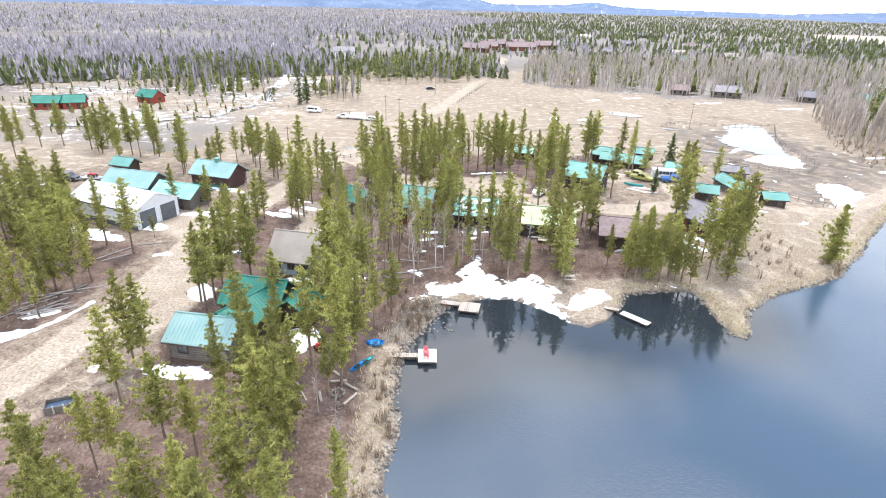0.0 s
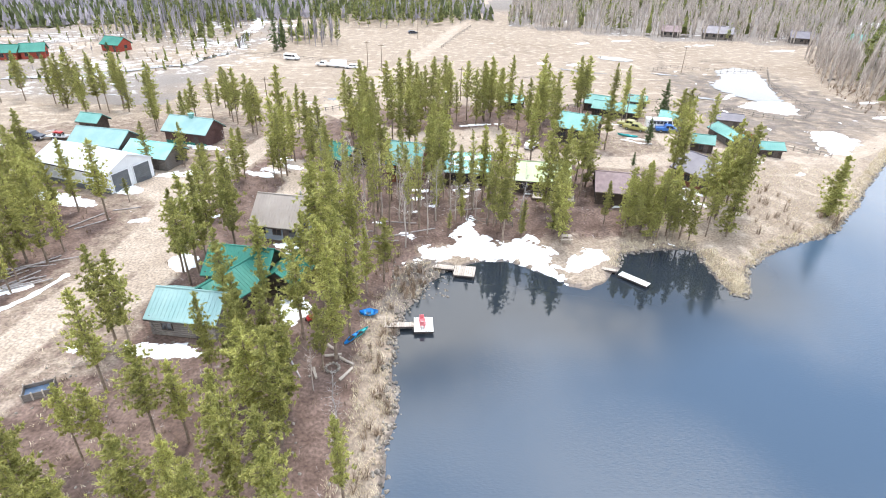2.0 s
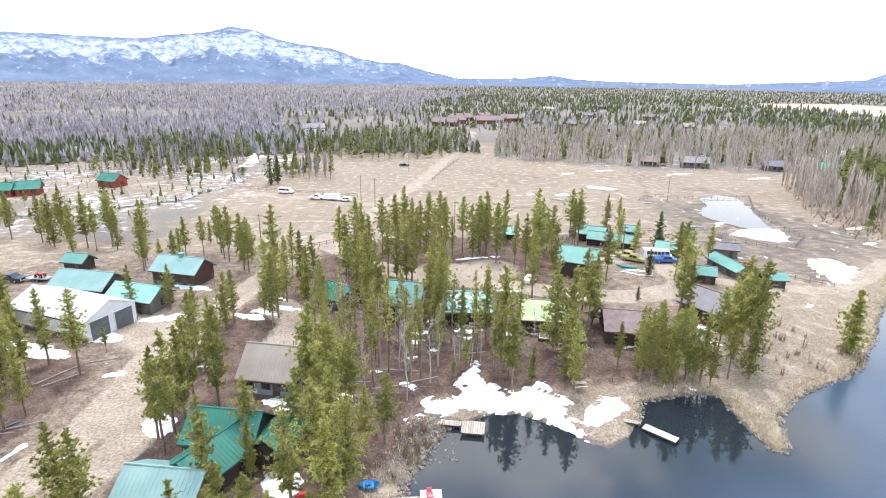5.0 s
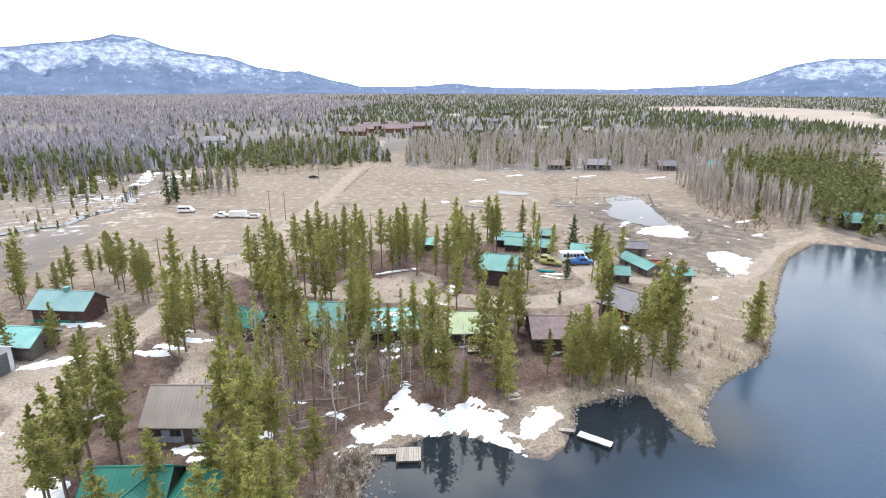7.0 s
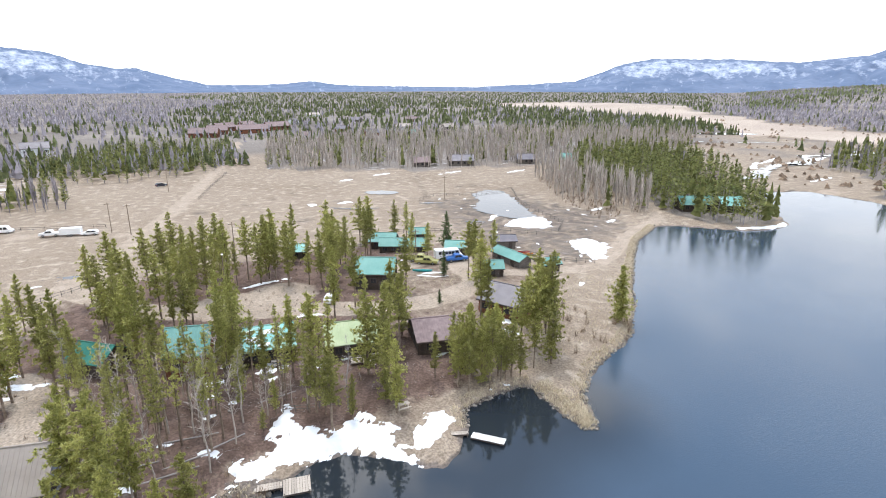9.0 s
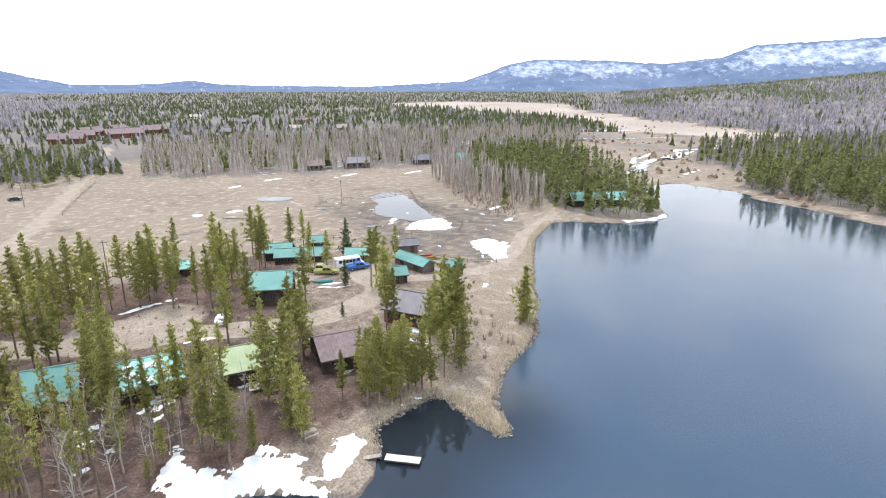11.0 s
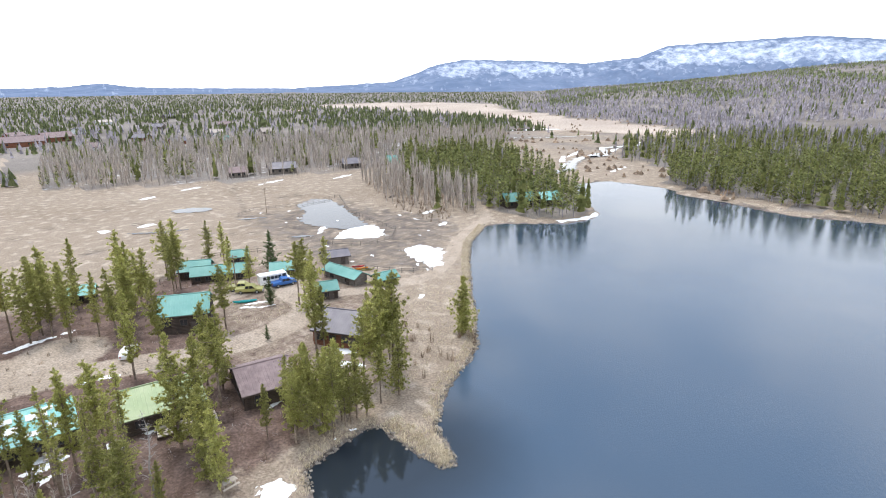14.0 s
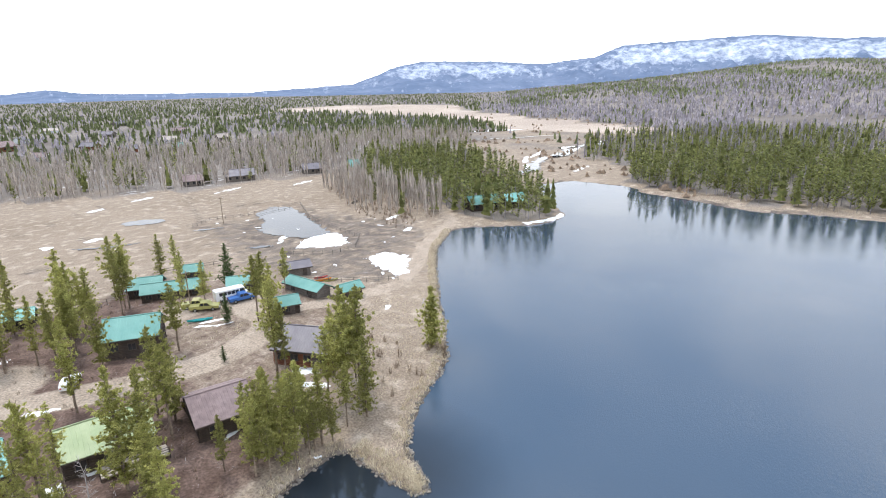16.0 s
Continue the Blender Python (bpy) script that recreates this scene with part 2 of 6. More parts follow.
grass = gmix(gnoise(0.045, 6), (0.265, 0.214, 0.162), (0.345, 0.284, 0.22))
grass = gmix(gnoise(0.6, 6, 0.3, 0.75), grass, (0.25, 0.195, 0.15))
grass = gmix(gnoise(0.022, 4, 0.48, 0.70), grass, (0.225, 0.175, 0.13))
grass = gmix(gnoise(0.14, 9, 0.47, 0.66), grass, (0.275, 0.22, 0.17))
grass = gmix(gnoise(0.33, 8, 0.52, 0.70), grass, (0.42, 0.352, 0.283))
litter = gmix(gnoise(0.5, 6), (0.102, 0.068, 0.055), (0.180, 0.126, 0.104))
soil = gmix(gnoise(0.3, 5), (0.315, 0.255, 0.20), (0.395, 0.325, 0.26))
mud = gmix(gnoise(0.15, 6), (0.085, 0.070, 0.062), (0.205, 0.172, 0.148))
floor_far = gmix(gnoise(0.012, 8), (0.15, 0.13, 0.118), (0.25, 0.22, 0.195))
col = gmix(gmask("litter"), grass, litter)
col = gmix(gmask("mud", 0.9, 0.3), col, mud)
rut_map = gn.new("ShaderNodeMapping"); rut_map.inputs["Rotation"].default_value, rut_map.inputs["Scale"].default_value = (0, 0, radians(35)), (0.35, 1.6, 1)
rutted = gn.new("ShaderNodeTexNoise"); rutted.inputs["Scale"].default_value, rutted.inputs["Detail"].default_value = 0.6, 9
gl.new(gpos, rut_map.inputs[0]); gl.new(rut_map.outputs[0], rutted.inputs[0])
rut_edge = gn.new("ShaderNodeMapRange"); rut_edge.inputs[1].default_value, rut_edge.inputs[2].default_value = 0.47, 0.60
gl.new(rutted.outputs["Fac"], rut_edge.inputs[0])
ruts = gn.new("ShaderNodeMath"); ruts.operation = "MULTIPLY"
gl.new(rut_edge.outputs[0], ruts.inputs[0]); gl.new(gmask("ruts", 0.2, 0.2), ruts.inputs[1])
col = gmix(ruts.outputs[0], col, (0.15, 0.122, 0.102))
col = gmix(gmask("forest", 0.9, 0.02), col, floor_far)
col = gmix(gmask("hay", 0.4, 0.01), col, gmix(gnoise(0.01, 5), (0.37, 0.305, 0.255), (0.46, 0.385, 0.32)))
col = gmix(gmask("dirt", 0.35), col, soil)
col = gmix(gmask("melt", 0.7, 0.3), col, (0.82, 0.83, 0.85))
grain = gn.new("ShaderNodeHueSaturation")
gv = gn.new("ShaderNodeMapRange"); gv.inputs[3].default_value, gv.inputs[4].default_value = 0.56, 1.34
gl.new(gnoise(3.2, 9, 0.28, 0.72), gv.inputs[0]); gl.new(gv.outputs[0], grain.inputs["Value"]); gl.new(col, grain.inputs["Color"])
gl.new(grain.outputs[0], gp.inputs["Base Color"])
gb = gn.new("ShaderNodeBump"); gb.inputs["Strength"].default_value, gb.inputs["Distance"].default_value = 0.5, 0.12
gl.new(gnoise(2.5, 8, 0, 1), gb.inputs["Height"]); gl.new(gb.outputs[0], gp.inputs["Normal"])


def water_material(name, shallow, open_tint, ripple, scale):
    """Still and dark in the sheltered shallows, blue and rippled where the surface carries the mark of open water;
    reflected trees and sky are put into these colours.
    """
    m = bpy.data.materials.new(name)
    m.use_nodes = True
    n, l = m.node_tree.nodes, m.node_tree.links
    p = n["Principled BSDF"]
    p.inputs["Roughness"].default_value, p.inputs["IOR"].default_value = 0.04, 1.45
    pos = n.new("ShaderNodeNewGeometry").outputs["Position"]
    open_water = n.new("ShaderNodeAttribute"); open_water.attribute_name = "open"
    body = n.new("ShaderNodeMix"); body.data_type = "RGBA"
    body.inputs["A"].default_value, body.inputs["B"].default_value = (*shallow, 1), (*open_tint, 1)
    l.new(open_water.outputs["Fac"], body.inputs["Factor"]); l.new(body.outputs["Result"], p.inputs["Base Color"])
    mp = n.new("ShaderNodeMapping"); mp.inputs["Rotation"].default_value, mp.inputs["Scale"].default_value = (0, 0, radians(-38)), (1, 2.4, 1)
    l.new(pos, mp.inputs[0])
    a = n.new("ShaderNodeTexNoise"); a.inputs["Scale"].default_value, a.inputs["Detail"].default_value = scale, 4
    l.new(mp.outputs[0], a.inputs[0])
    calm = n.new("ShaderNodeTexNoise"); calm.inputs["Scale"].default_value, calm.inputs["Detail"].default_value = 0.03, 4
    l.new(pos, calm.inputs[0])
    r = n.new("ShaderNodeMapRange"); r.inputs[1].default_value, r.inputs[2].default_value = 0.40, 0.62
    r.inputs[3].default_value, r.inputs[4].default_value = ripple * 0.25, ripple
    l.new(calm.outputs["Fac"], r.inputs[0])
    k = n.new("ShaderNodeMath"); k.operation = "MULTIPLY"
    l.new(r.outputs[0], k.inputs[0]); l.new(open_water.outputs["Fac"], k.inputs[1])
    bp = n.new("ShaderNodeBump"); bp.inputs["Distance"].default_value = 0.2
    l.new(k.outputs[0], bp.inputs["Strength"]); l.new(a.outputs["Fac"], bp.inputs["Height"]); l.new(bp.outputs[0], p.inputs["Normal"])
    return m


# Cove colour darkened for mirrored trees, open-water colour blued for mirrored sky.
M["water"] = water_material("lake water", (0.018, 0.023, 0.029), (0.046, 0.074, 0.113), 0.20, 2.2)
M["puddle"] = water_material("shallow meltwater", (0.07, 0.065, 0.06), (0.07, 0.065, 0.06), 0.03, 1.0)


# ---- building blocks ----
def mesh(name, verts, faces, material, smooth=False):
    me = bpy.data.meshes.new(name)
    me.from_pydata([tuple(v) for v in verts], [], [tuple(f) for f in faces])
    me.materials.append(material)
    if smooth:
        me.polygons.foreach_set("use_smooth", [True] * len(me.polygons))
    return me


def bm_mesh(name, bm, material):
    me = bpy.data.meshes.new(name)
    bmesh.ops.recalc_face_normals(bm, faces=bm.faces)
    bm.to_mesh(me); bm.free()
    me.materials.append(material)
    return me


def part(name, data, parent, label="", m=None):
    ob = new(name, data)
    ob.parent = parent
    if m is not None:
        ob.matrix_basis = m
    return tagged(ob, label)


def box(bm, x0, x1, y0, y1, z0, z1, m=None):
    vs = [bm.verts.new((x, y, z)) for x in (x0, x1) for y in (y0, y1) for z in (z0, z1)]
    for f in ((0, 1, 3, 2), (4, 6, 7, 5), (0, 4, 5, 1), (2, 3, 7, 6), (0, 2, 6, 4), (1, 5, 7, 3)):
        bm.faces.new([vs[i] for i in f])
    if m is not None:
        bmesh.ops.transform(bm, matrix=m, verts=vs)
    return vs


def prism(bm, outline, y0, y1, m=None):
    """An outline in x and z, drawn out from y0 to y1."""
    a = [bm.verts.new((x, y0, z)) for x, z in outline]
    b = [bm.verts.new((x, y1, z)) for x, z in outline]
    bm.faces.new(a); bm.faces.new(b[::-1])
    for i in range(len(a)):
        j = (i + 1) % len(a)
        bm.faces.new((a[i], b[i], b[j], a[j]))
    if m is not None:
        bmesh.ops.transform(bm, matrix=m, verts=a + b)


def tube(bm, a, b, r0, r1, sides=6):
    a, b = Vector(a), Vector(b)
    q = (b - a).to_track_quat("Z", "Y").to_matrix()
    rings = []
    for c, r in ((a, r0), (b, r1)):
        rings.append([bm.verts.new(c + q @ Vector((r * math.cos(2 * math.pi * i / sides), r * math.sin(2 * math.pi * i / sides), 0))) for i in range(sides)])
    for i in range(sides):
        j = (i + 1) % sides
        bm.faces.new((rings[0][i], rings[0][j], rings[1][j], rings[1][i]))
    bm.faces.new(rings[0][::-1]); bm.faces.new(rings[1])


def tubes(name, runs, material, sides=6):
    bm = bmesh.new()
    for a, b, r0, r1 in runs:
        tube(bm, a, b, r0, r1, sides)
    return bm_mesh(name, bm, material)


def boxes(name, runs, material, bevel=0.0):
    bm = bmesh.new()
    for r in runs:
        box(bm, *r)
    if bevel:
        bmesh.ops.bevel(bm, geom=bm.edges[:], offset=bevel, segments=1, affect="EDGES")
    return bm_mesh(name, bm, material)


def empty(name, m):
    ob = new(name)
    ob.matrix_basis = m
    return ob


# ---- the lie of the land ----
WATER = -0.6
SHORE_WEST = [(-8, -60), (-6, 0), (-5.5, 25), (-5, 37), (-5, 40), (-4, 45), (-5, 49), (-5, 52), (-5, 56), (-4, 61), (-1, 68), (1, 71), (5, 73), (7, 74), (10, 74), (13, 72), (16, 70), (18, 67.5), (20, 66), (23, 68.5), (26, 72), (28, 76), (32, 77), (37, 78), (39, 77), (39, 73), (39, 68), (39.5, 65.5), (41, 64.5)]
SHORE_NORTH = [(43, 68), (45, 72), (50, 76), (54, 78.5), (60, 81), (67, 85), (70, 88.5), (75, 93), (82, 101), (92, 111), (101, 120), (112, 130), (119, 134), (129, 140), (135, 138), (141, 132), (149, 124), (159, 121), (168, 123), (175, 130), (194, 149), (213, 163)]
SHORE_EAST = [(226, 158), (232, 134), (222, 122), (217, 108), (213, 93), (211, 76), (214, 58), (217, 35), (240, -20), (260, -60)]
SHORE = np.array(SHORE_WEST + SHORE_NORTH + SHORE_EAST, float)


def step(x, a, b):
    t = np.clip((x - a) / (b - a), 0, 1)
    return t * t * (3 - 2 * t)


def line_distance(p, line):
    d = np.full(len(p), 1e9)
    for a, b in zip(line[:-1], line[1:]):
        a, b = np.array(a, float), np.array(b, float)
        t = np.clip(((p - a) @ (b - a)) / ((b - a) @ (b - a)), 0, 1)
        d = np.minimum(d, np.hypot(*(p - a - t[:, None] * (b - a)).T))
    return d


def inside(p, ring):
    r = np.array(ring, float)
    ins = np.zeros(len(p), bool)
    for a, b in zip(r, np.roll(r, -1, 0)):
        if a[1] != b[1]:
            ins ^= ((a[1] > p[:, 1]) != (b[1] > p[:, 1])) & (p[:, 0] < (b[0] - a[0]) * (p[:, 1] - a[1]) / (b[1] - a[1]) + a[0])
    return ins


def wobble(p, scale, seed=0.0):
    """Cheap smooth noise, about -1 to 1."""
    x, y = p[:, 0] / scale + seed, p[:, 1] / scale - seed * 1.7
    return (np.sin(x * 1.3 + 1.7 * np.sin(y * 0.9 + seed)) + np.sin(y * 1.7 + 1.3 * np.sin(x * 1.1)) + 0.6 * np.sin(2.9 * x + 2.3 * y) + 0.6 * np.sin(3.1 * y - 2.7 * x)) / 2.6


def shore_distance(p):
    d = line_distance(p, np.vstack([SHORE, SHORE[:1]]))
    return np.where(inside(p, SHORE), -d, d) + 0.35 * wobble(p, 1.4) * (d < 8)


def land(p):
    p = np.atleast_2d(np.asarray(p, float))[:, :2]
    d = shore_distance(p)
    x, y = p[:, 0], p[:, 1]
    camp = 1.5 * step(d, 1, 14) * (1 - step(y, 130, 170)) * (1 - step(x, 62, 85))
    bank = -0.6 + 0.6 * step(d, -0.2, 2.0)
    r, a = np.hypot(x, y), np.degrees(np.arctan2(x, y))
    slope = np.interp(a, [52, 57, 64, 70, 75, 79, 84, 110, 140], [0, 17, 35, 56, 76, 86, 78, 70, 0]) * step(r, 430, 2300) + step(a, 60, 80) * (a < 140) * step(r, 300, 560) * 4
    rough = 0.10 * wobble(p, 3.1, 2.0) + 0.05 * wobble(p, 1.1, 5.0)
    return np.where(d < 0, WATER + np.maximum(0.28 * d, -3), bank + camp + rough * step(d, 0.5, 4) + slope)


def ground_z(x, y):
    return float(land([(x, y)])[0])


def on(x, y, rz=0.0, lift=0.0, s=1.0):
    m = pose(x, y, ground_z(x, y) + lift, 0, 0, rz)
    return m @ Matrix.Scale(s, 4) if s != 1.0 else m


# ---- ground, water, mountains ----
ROADS = [
    ([(-60, 26), (-50, 39), (-45.5, 50), (-44, 60), (-42, 70), (-42, 80), (-42.5, 92), (-38, 105), (-34, 125), (-28, 150), (-17, 183), (0, 245), (27, 368), (45, 470)], 2.7),
    ([(-17, 198), (-37, 206), (-74, 217), (-115, 236), (-180, 250)], 2.0),
    ([(-28, 150), (-12, 128), (4, 119), (13, 117), (27, 111), (37, 109.5), (44, 110.5), (49, 116), (53, 124), (55, 131), (48, 134), (40, 132)], 3.2),
    ([(52, 122), (60, 118), (68, 114.5), (75, 115), (84, 116), (94, 121), (109, 132.5), (123, 140), (131, 143), (138, 148), (152, 166)], 2.0),
    ([(-42, 92), (-47, 96), (-50, 100)], 5.0),
    ([(2, 124), (8, 122), (13, 126)], 6.5),
    ([(-24, 92), (-23, 99), (-28, 106)], 3.4),
    ([(-38, 60), (-36, 66), (-38, 74)], 2.6),
    ([(206, 176), (222, 168), (232, 152), (238, 138)], 1.6),
]
WOODS = [[(-34, 108), (-10, 104), (22, 102), (32, 103), (34, 116), (36, 134), (50, 148), (42, 156), (24, 154), (0, 156), (-22, 146)], [(-30, 18), (-8, 18), (-8, 58), (-2, 76), (28, 80), (38, 86), (40, 100), (22, 104), (-10, 106), (-32, 112), (-38, 96), (-36, 70)], [(-120, 26), (-70, 28), (-57, 42), (-51, 56), (-48.5, 66), (-48, 84), (-62, 92), (-120, 110)], [(-46, 16), (-22, 16), (-20, 40), (-26, 50), (-38, 47), (-44, 36)]]
YARD = [(-110, 10), (-10, 10), (-6, 60), (30, 80), (44, 88), (58, 104), (72, 112), (66, 136), (56, 158), (20, 162), (-30, 152), (-70, 138), (-110, 126)]   # trodden ground round the camp
TRACKS = [[(78, 196), (84, 214), (96, 250), (104, 268)], [(40, 214), (60, 224), (84, 222), (110, 226), (140, 220)], [(20, 190), (44, 196), (64, 188), (76, 178)], [(-10, 214), (20, 226), (50, 250), (70, 268)], [(84, 150), (78, 142), (76, 132), (82, 122)], [(112, 150), (120, 160), (132, 166)]]
MIRE = [(68, 150), (72, 138), (84, 120), (90, 117), (104, 133), (120, 142), (128, 158), (118, 188), (118, 206), (96, 202), (80, 208), (76, 190), (74, 172)]
BELT = [(40, 318), (60, 296), (110, 276), (175, 262), (200, 262), (250, 246), (370, 330), (340, 410), (200, 440), (60, 430)]
POINT = [(147, 152), (144, 142), (146, 135), (151, 128.5), (160, 124.5), (167, 127), (176, 136), (194, 156), (207, 174), (226, 200), (250, 236), (236, 264), (206, 272), (180, 246), (166, 222), (153, 180)]
EAST = [(240, 134), (232, 122), (226, 104), (222, 80), (223, 40), (250, -40), (420, -60), (520, 60), (480, 200), (400, 235), (358, 220), (296, 193), (290, 172), (272, 150)]
EAST_FRONT = [(240, 134), (232, 122), (226, 104), (222, 80), (223, 40), (250, -40), (340, -50), (352, 70), (345, 95), (330, 118), (304, 138), (276, 150)]
EAST_BACK = [(276, 150), (304, 138), (330, 118), (345, 95), (352, 70), (340, -50), (460, -60), (480, 60), (474, 170), (430, 212), (358, 220), (296, 193)]
GREY_CLUMP = [(128, 160), (137, 152), (148, 160), (156, 190), (168, 228), (168, 242), (150, 236), (128, 190)]


def axis(lo, hi, fine, reach):
    inner = np.arange(lo, hi, fine)
    d, out = fine, []
    x = 0.0
    while x < reach:
        d *= 1.085
        x += d
        out.append(x)
    out = np.array(out)
    return np.concatenate([lo - out[::-1], inner, hi + out - fine])


gx, gy = axis(-62, 104, 0.62, 4700), axis(22, 150, 0.62, 4700)
XX, YY = np.meshgrid(gx, gy)
P = np.stack([XX.ravel(), YY.ravel()], 1)
Z = land(P)
nx, ny = len(gx), len(gy)
idx = np.arange(nx * ny).reshape(ny, nx)
F = np.stack([idx[:-1, :-1], idx[:-1, 1:], idx[1:, 1:], idx[1:, :-1]], -1).reshape(-1, 4)
me = bpy.data.meshes.new("ground")
me.from_pydata(np.column_stack([P, Z]).tolist(), [], F.tolist())
me.materials.append(g)
me.polygons.foreach_set("use_smooth", [True] * len(me.polygons))
RR, AZ = np.hypot(P[:, 0], P[:, 1]), np.degrees(np.arctan2(P[:, 0], P[:, 1]))
masks = dict(dirt=np.zeros(len(P)), litter=np.zeros(len(P)), mud=np.zeros(len(P)), forest=np.zeros(len(P)), melt=np.zeros(len(P)), ruts=np.zeros(len(P)), hay=np.zeros(len(P)))
for line, width in ROADS:
    masks["dirt"] = np.maximum(masks["dirt"], 1 - step(line_distance(P, line), width * 0.7, width * 1.35))
island = np.hypot((P[:, 0] - 44.5) / 6.0, (P[:, 1] - 120.5) / 6.0)
masks["dirt"] *= step(island, 0.75, 1.1)
SD = shore_distance(P)
for ring in WOODS:
    soft_edge = line_distance(P, ring + ring[:1]) * np.where(inside(P, ring), 1, -1)
    masks["litter"] = np.maximum(masks["litter"], step(soft_edge, -4, 4))
masks["litter"] *= step(SD, 1.0, 4)
yard_edge = line_distance(P, YARD + YARD[:1]) * np.where(inside(P, YARD), 1, -1)
masks["litter"] = np.maximum(masks["litter"], 0.46 * step(yard_edge, -6, 6) * step(SD, 1.0, 4))
mire_edge = line_distance(P, MIRE + MIRE[:1]) * np.where(inside(P, MIRE), 1, -1)
masks["mud"] = np.maximum(0.56 * step(mire_edge, -12, 8), 0.9 * (1 - step(SD, 0.1, 0.9)) * (RR < 400))
masks["mud"] = np.maximum(masks["mud"], np.where(inside(P, [(-8, 60), (-2, 60), (3, 72), (-3, 74)]), 0.8, 0))
wet = 0.5 + 0.5 * wobble(P, 26, 3.0)
MEADOW_NEAR = ([27, 29, 31, 47, 50, 52, 66], [1010, 1000, 1100, 745, 650, 545, 500])
MEADOW_FAR = ([27, 31, 37, 47, 49, 54, 59, 65, 68], [1010, 1250, 1325, 1271, 950, 740, 655, 555, 500])
meadow = (AZ > 28) & (AZ < 67) & (RR > np.interp(AZ, *MEADOW_NEAR)) & (RR < np.interp(AZ, *MEADOW_FAR))
far = step(RR, 330, 420) * (1 - meadow) * (1 - 0.55 * ((AZ > 31) & (AZ < 66) & (RR < 545)))
for ring in (BELT, POINT, EAST):
    far = np.maximum(far, np.where(inside(P, ring), 0.8, 0))
far = np.maximum(far, np.where((P[:, 0] < -70) & (P[:, 1] > 150), 0.35 + 0.3 * wet, 0))
masks["forest"] = np.clip(far, 0, 1)
masks["hay"] = np.where(meadow, 0.9, 0) + np.where((RR > 1150) & (AZ > 62) & (wobble(P, 150, 4.0) > 0.75), 0.6, 0)
masks["ruts"] = 0.55 * step(mire_edge, -8, 6)
for line in TRACKS:
    masks["ruts"] = np.maximum(masks["ruts"], 0.9 * (1 - step(line_distance(P, line), 0.4, 1.6)))
masks["melt"] = np.where((P[:, 0] < -60) & (P[:, 1] > 160) & (P[:, 1] < 420), 0.22 + 0.22 * wobble(P, 14, 8.0), 0) + np.where(inside(P, BELT), 0.14 + 0.2 * wobble(P, 9, 1.0), 0) + np.where((RR > 380) & (masks["forest"] > 0.5), 0.0 + 0.2 * wobble(P, 30, 6.0), 0)
for key, values in masks.items():
    me.attributes.new(key, "FLOAT", "POINT").data.foreach_set("value", values.astype(np.float32))
tagged(new("ground", me), "dry tan pasture with dirt tracks, mud and pine litter", "ground", kind="structure")

# The lake lies in the basin that the ground makes.
lx, ly = np.arange(-12, 300, 4.0), np.arange(-90, 176, 4.0)
LX, LY = np.meshgrid(lx, ly)
LP = np.stack([LX.ravel(), LY.ravel()], 1)
li = np.arange(len(LP)).reshape(len(ly), len(lx))
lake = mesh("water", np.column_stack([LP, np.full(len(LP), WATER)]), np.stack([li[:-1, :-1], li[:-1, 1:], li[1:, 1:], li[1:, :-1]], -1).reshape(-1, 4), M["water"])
# Besides ripples, this mark blends the two colours that hold painted reflections.
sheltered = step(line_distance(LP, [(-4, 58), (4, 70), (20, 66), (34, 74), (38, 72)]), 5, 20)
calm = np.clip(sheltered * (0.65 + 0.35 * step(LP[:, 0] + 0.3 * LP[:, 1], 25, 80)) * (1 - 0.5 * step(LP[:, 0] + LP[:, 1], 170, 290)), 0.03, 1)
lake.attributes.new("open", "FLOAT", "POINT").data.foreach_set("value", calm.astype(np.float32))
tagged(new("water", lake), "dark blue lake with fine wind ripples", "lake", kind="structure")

# Mountains and low hills that close the view.
RIDGE_AZ = [-75, -40, -24.5, -20.8, -18.9, -16.8, -14.7, -12.6, -10.3, -8, -5.6, -3.1, -1.6, 1, 4.2, 7.5, 10.8, 13, 16, 20, 29, 34, 38.6, 40.5, 42.8, 45.5, 51.5, 56.9, 61.6, 64.1, 68.9, 75.5, 80.7, 90, 130]
RIDGE_EL = [2.4, 2.8, 2.65, 3.1, 3.3, 3.85, 3.6, 2.9, 2.5, 2.3, 1.5, 1.1, 1.15, 0.45, -0.2, -0.2, -0.1, 0.15, -0.2, -0.3, -0.4, -0.15, 0.1, 0.75, 1.6, 2.0, 1.9, 1.55, 2.0, 2.9, 3.1, 3.3, 2.75, 2.4, 2.0]


